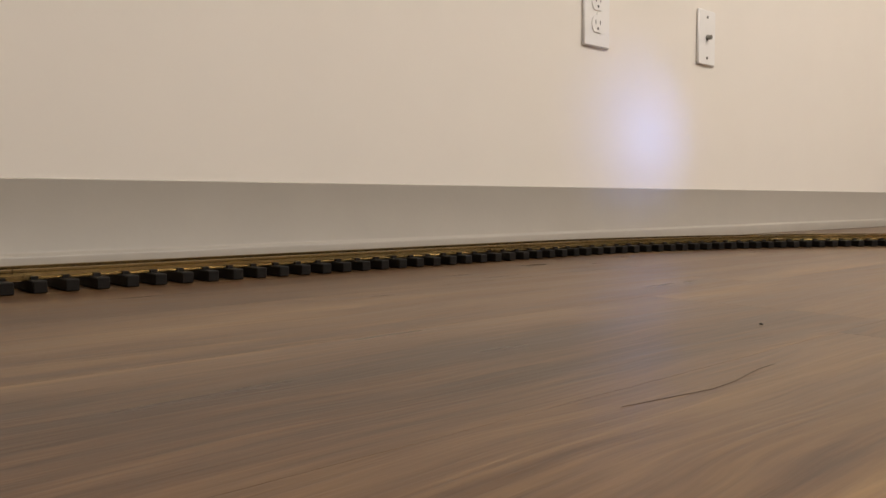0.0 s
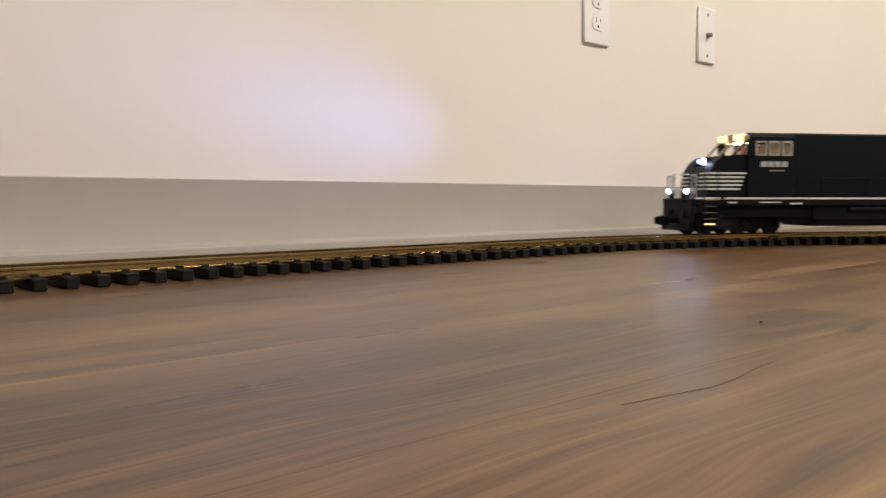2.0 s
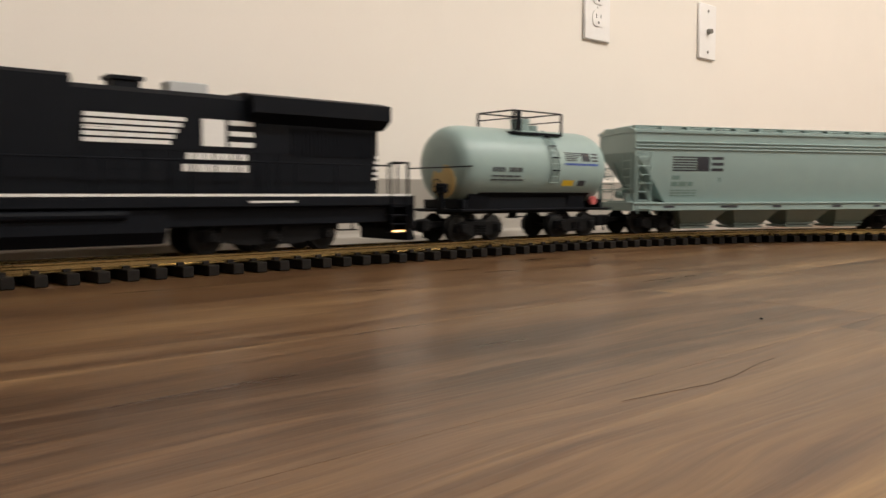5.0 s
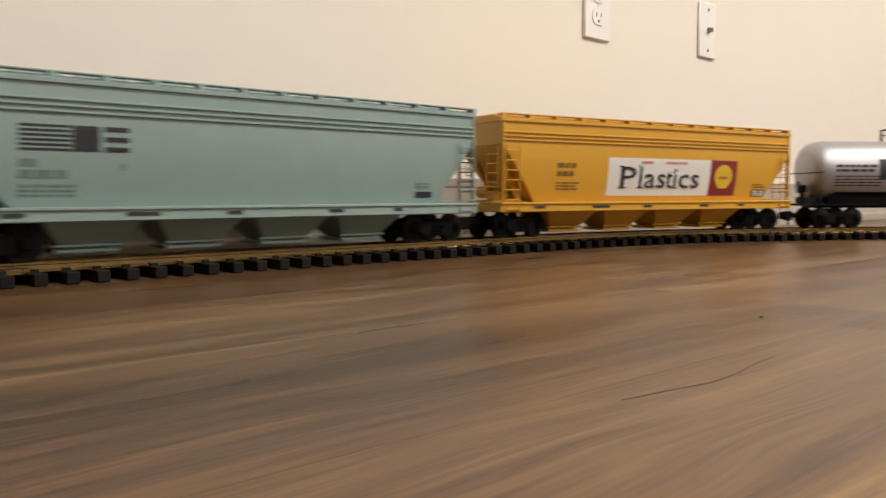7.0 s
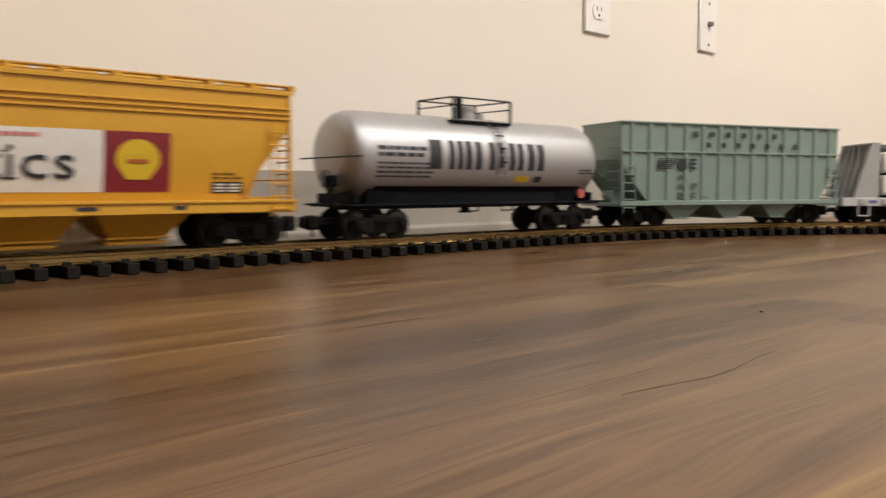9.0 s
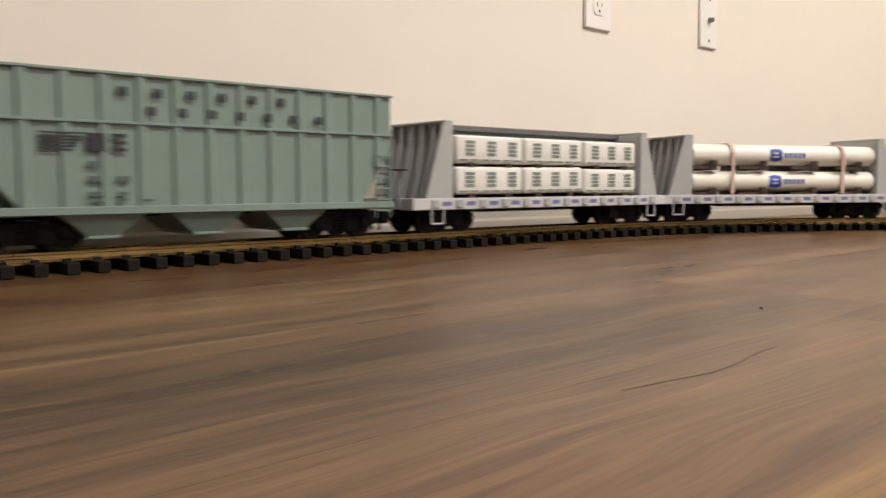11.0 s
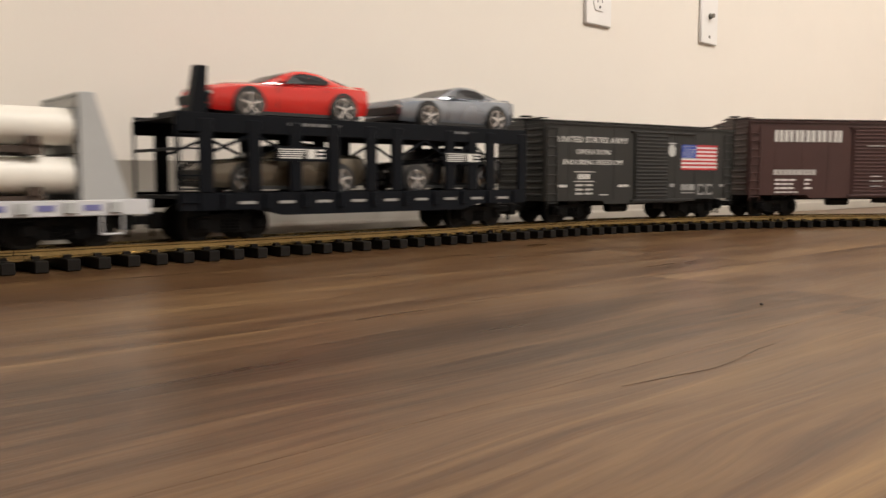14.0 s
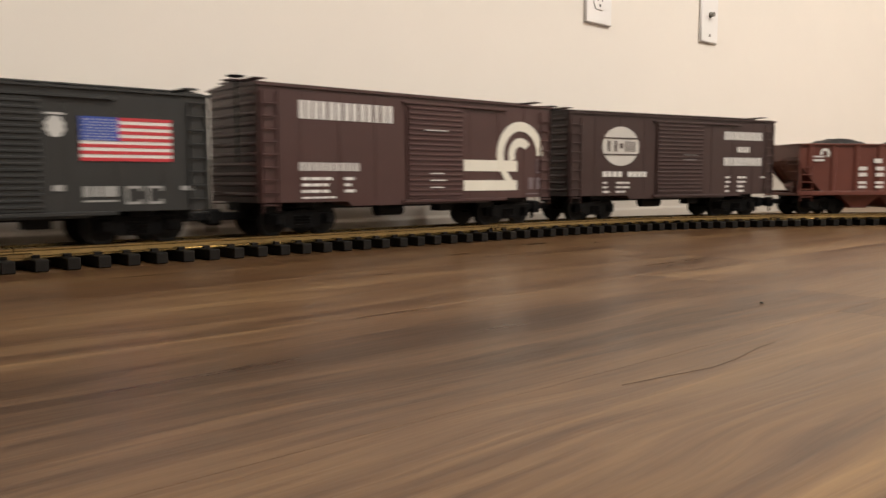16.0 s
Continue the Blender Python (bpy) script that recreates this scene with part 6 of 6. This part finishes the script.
part("cab_frame", bm, M_black, loco)
marks("sill_mark", [(-0.262, -0.248, 0.0502, 0.0522), (-0.208, -0.172, 0.0506, 0.0522), (-0.156, -0.136, 0.0482, 0.0506), (0.198, 0.250, 0.0502, 0.0522)], M_white, loco, -HW - 0.0002)
bm = bmesh.new()
for w in (-1, 1):
    y0, y1 = sorted((w * (CW - 0.0004), w * (CW + 0.0012)))
    for x0, x1 in ((-0.2150, -0.1965), (-0.1925, -0.1745), (-0.1705, -0.1530)):
        for c in ring_cells(x0, x1, 0.1252, 0.1478, 0.0022):
            bx(bm, c[0], c[1], y0, y1, c[2], c[3])
part("window_frame", bm, mat("pale_window_frame", (0.38, 0.37, 0.35), 0.5), loco, "pale grey cab window frames")
bm = bmesh.new()
for y in (-CW + 0.0065, 0.0025):
    yy0, yy1 = y, y + CW - 0.0095
    for ya, yb2 in ((yy0, yy0 + 0.0022), (yy1 - 0.0022, yy1)):
        prism(bm, [(CF - 0.0256, 0.1262), (CF - 0.0236, 0.1262), (CF - 0.0010, 0.1490), (CF - 0.0030, 0.1490)], ya, yb2)
part("windscreen_frame", bm, M_cabin, loco, "beige windscreen frame")
bm = bmesh.new()
bx(bm, CF + 0.004, CR - 0.004, -CW + 0.004, CW - 0.004, 0.1226, 0.1246)
bx(bm, CR - 0.0060, CR - 0.0032, -CW + 0.004, CW - 0.004, 0.1246, 0.1490)
part("cab_lining", bm, M_cabin, loco, "beige cab interior")
bm = bmesh.new()
for sx, sy in ((-0.202, -0.024), (-0.202, 0.024)):
    bx(bm, sx - 0.006, sx + 0.006, sy - 0.007, sy + 0.007, 0.1246, 0.1310, 0.001)
    bx(bm, sx + 0.004, sx + 0.007, sy - 0.007, sy + 0.007, 0.1310, 0.1425, 0.001)
part("cab_seat", bm, M_oxide, loco)
bm = bmesh.new()
bx(bm, CF + 0.006, CF + 0.022, -0.030, 0.030, 0.1466, 0.1489, 0.0006)
part("cab_lamp", bm, M_cabglow, loco, "glowing warm cab lamp")
for ya in (-0.0400, 0.0100):
    bm = bmesh.new()
    bx(bm, CF - 0.0050, CF + 0.0030, ya, ya + 0.0300, 0.1500, 0.1600, 0.001)
    part("number_board", bm, M_cablamp, loco, "glowing warm white number board")
bm = bmesh.new()
bx(bm, CF - 0.0045, CF + 0.0030, -0.0100, 0.0100, 0.1500, 0.1605, 0.001)
bx(bm, CF - 0.0035, CF + 0.0030, -0.0470, -0.0402, 0.1490, 0.1580, 0.001)
bx(bm, CF - 0.0035, CF + 0.0030, 0.0402, 0.0470, 0.1490, 0.1580, 0.001)
part("cab_brow", bm, M_cabin, loco, "beige panel round the number boards")
# hood sections
bm = bmesh.new()
prism(bm, [(-0.038, 0.0565), (-0.038, 0.1590), (-0.034, 0.1622), (0.034, 0.1622), (0.038, 0.1590), (0.038, 0.0565)], CR, 0.0400, "x")
part("front_hood", bm, M_black, loco)
bm = bmesh.new()
prism(bm, [(-0.037, 0.0565), (-0.037, 0.1500), (-0.032, 0.1545), (0.032, 0.1545), (0.037, 0.1500), (0.037, 0.0565)], 0.0400, 0.3640, "x")
part("engine_hood", bm, M_black, loco)
bm = bmesh.new()
prism(bm, [(-0.037, 0.1290), (-0.051, 0.1385), (-0.051, 0.1545), (-0.030, 0.1590), (0.030, 0.1590), (0.051, 0.1545), (0.051, 0.1385), (0.037, 0.1290)], 0.2050, 0.3730, "x")
part("radiator_wing", bm, M_black, loco)
bm = bmesh.new()
for k in range(22):
    x = 0.255 + k * 0.0048
    bx(bm, x, x + 0.0022, -0.0385, -0.0368, 0.0980, 0.1260)
part("radiator_grille", bm, M_black, loco)
for x, w in ((0.098, 0.026), (0.158, 0.04)):
    bm = bmesh.new()
    bx(bm, x - w / 2, x + w / 2, -0.010, 0.010, 0.1540, 0.1640 if w < 0.035 else 0.1668, 0.001)
    if w < 0.035:
        bx(bm, x - w * 0.62, x + w * 0.62, -0.012, 0.012, 0.1640, 0.1675)
    part("exhaust_stack", bm, M_black if w < 0.035 else M_grey, loco)
bm = bmesh.new()
for k in range(5):
    rod(bm, (-0.205 - 0.004 * k, -0.006 + 0.003 * k, 0.1610), (-0.190 - 0.004 * k, -0.006 + 0.003 * k, 0.1610), 0.0016, 8)
bx(bm, -0.222, -0.198, -0.006, 0.008, 0.1588, 0.1602)
part("air_horn", bm, M_frame, loco)
bm = bmesh.new()
for k in range(7):
    x = -0.125 + k * 0.029
    for c in ring_cells(x, x + 0.026, 0.0600, 0.1180, 0.0009):
        bx(bm, c[0], c[1], -0.0376, -0.0369, c[2], c[3])
for k in range(8):
    x = 0.082 + k * 0.0225
    for c in ring_cells(x, x + 0.0205, 0.0600, 0.1000, 0.0009):
        bx(bm, c[0], c[1], -0.0376, -0.0369, c[2], c[3])
part("hood_door_seam", bm, M_black, loco)
# tanks and gear below the frame
bm = bmesh.new()
prism(bm, [(-0.048, 0.0440), (-0.048, 0.0240), (-0.040, 0.0130), (0.040, 0.0130), (0.048, 0.0240), (0.048, 0.0440)], -0.112, 0.118, "x")
part("fuel_tank", bm, M_black, loco)
bm = bmesh.new()
for w in (-1, 1):
    rod(bm, (-0.05, w * 0.0475, 0.0405), (0.08, w * 0.0475, 0.0405), 0.0050, 12)
part("air_reservoir", bm, M_black, loco)
# white lettering
YH = -0.0372
marks("number_lettering", [(-0.206 + i * 0.0120, -0.1965 + i * 0.0120, 0.1075, 0.1160) for i in range(4)] + [(-0.190, -0.1660, 0.1008, 0.1020)], mat("grey_white_lettering", (0.40, 0.40, 0.39), 0.5, vary=0.1, scale=300), loco, -CW - 0.0002)
marks("stripe_emblem", [(0.0500 - 0.0004 * i, 0.1420 - 0.0038 * i, 0.1300 - i * 0.0055 - 0.0036, 0.1300 - i * 0.0055) for i in range(5)], M_white, loco, YH, "white striped emblem")
marks("block_emblem", [(0.1580, 0.1820, 0.1044, 0.1300), (0.1860, 0.2120, 0.1044, 0.1092), (0.1860, 0.2120, 0.1148, 0.1196), (0.1860, 0.2120, 0.1252, 0.1300)], M_white, loco, YH)
marks("name_lettering", [(0.142 + i * 0.0092, 0.1495 + i * 0.0092, 0.0905, 0.0975) for i in range(7)] + [(0.138 + i * 0.0086, 0.1450 + i * 0.0086, 0.0800, 0.0870) for i in range(8)], M_white, loco, YH)
marks("hood_mark", [(x, x + 0.009, 0.1185, 0.1205) for x in (-0.050, -0.015, 0.020)], M_white, loco, YH)
bm = bmesh.new()
for i in range(5):
    bx(bm, 0.3644, 0.3656, -0.036, -0.018 + i * 0.002, 0.0740 + i * 0.0060, 0.0770 + i * 0.0060)
    bx(bm, 0.3570 + i * 0.001, 0.3642, -0.0376, -0.0370, 0.0740 + i * 0.0060, 0.0770 + i * 0.0060)
part("rear_stripe", bm, M_white, loco)

# ---- a dark crumb on the floor ----
cr = thing("crumb", "tiny dark crumb of dirt lying on the floor", "crumb")
bm = bmesh.new()
bmesh.ops.create_icosphere(bm, subdivisions=2, radius=0.0013)
for v in bm.verts:
    v.co *= 1 + 0.35 * noise.noise(v.co * 700)
    v.co.z = v.co.z * 0.45 + 0.0009
part("grain", bm, M_rubber, cr)
cr.location = (0.488, -0.6755, 0)


# ---- movement ----
def car_pose(u, half, t):
    s = u - run(t)
    (p, a), (q, b) = on_track(s - half), on_track(s + half)
    d = q - p
    yaw = math.atan2(d.y, d.x)
    return Matrix.Translation((*((p + q) / 2), RAIL)) @ Matrix.Rotation(yaw, 4, "Z"), yaw, a, b


def wrapped(a):
    return (a + math.pi) % (2 * math.pi) - math.pi


def motions():
    """Carries every car and its load along the loop, swivels the trucks and turns the wheels."""
    steps = [k * 0.2 for k in range(81)]
    ticks = [k / FPS for k in range(int(16.0 * FPS) + 1)]
    paths = {}
    for car, u, half, trucks in TRAIN:
        found = [(t, *car_pose(u, half, t)) for t in steps]
        paths[car] = [(t, m) for t, m, yaw, a, b in found]
        walk(car, paths[car])
        for i, (truck, x, sets) in enumerate(trucks):
            walk(truck, [(t, pose(x, 0, 0, 0, 0, math.degrees(wrapped((b if i else a) - yaw)))) for t, m, yaw, a, b in found])
            for ws, ax, r in sets:
                walk(ws, [(t, Matrix.Translation((ax, 0, r)) @ Matrix.Rotation(-run(t) / r, 4, "Y")) for t in ticks])
    for ob, car, off in LOADS:
        walk(ob, [(t, m @ off) for t, m in paths[car]])


motions()
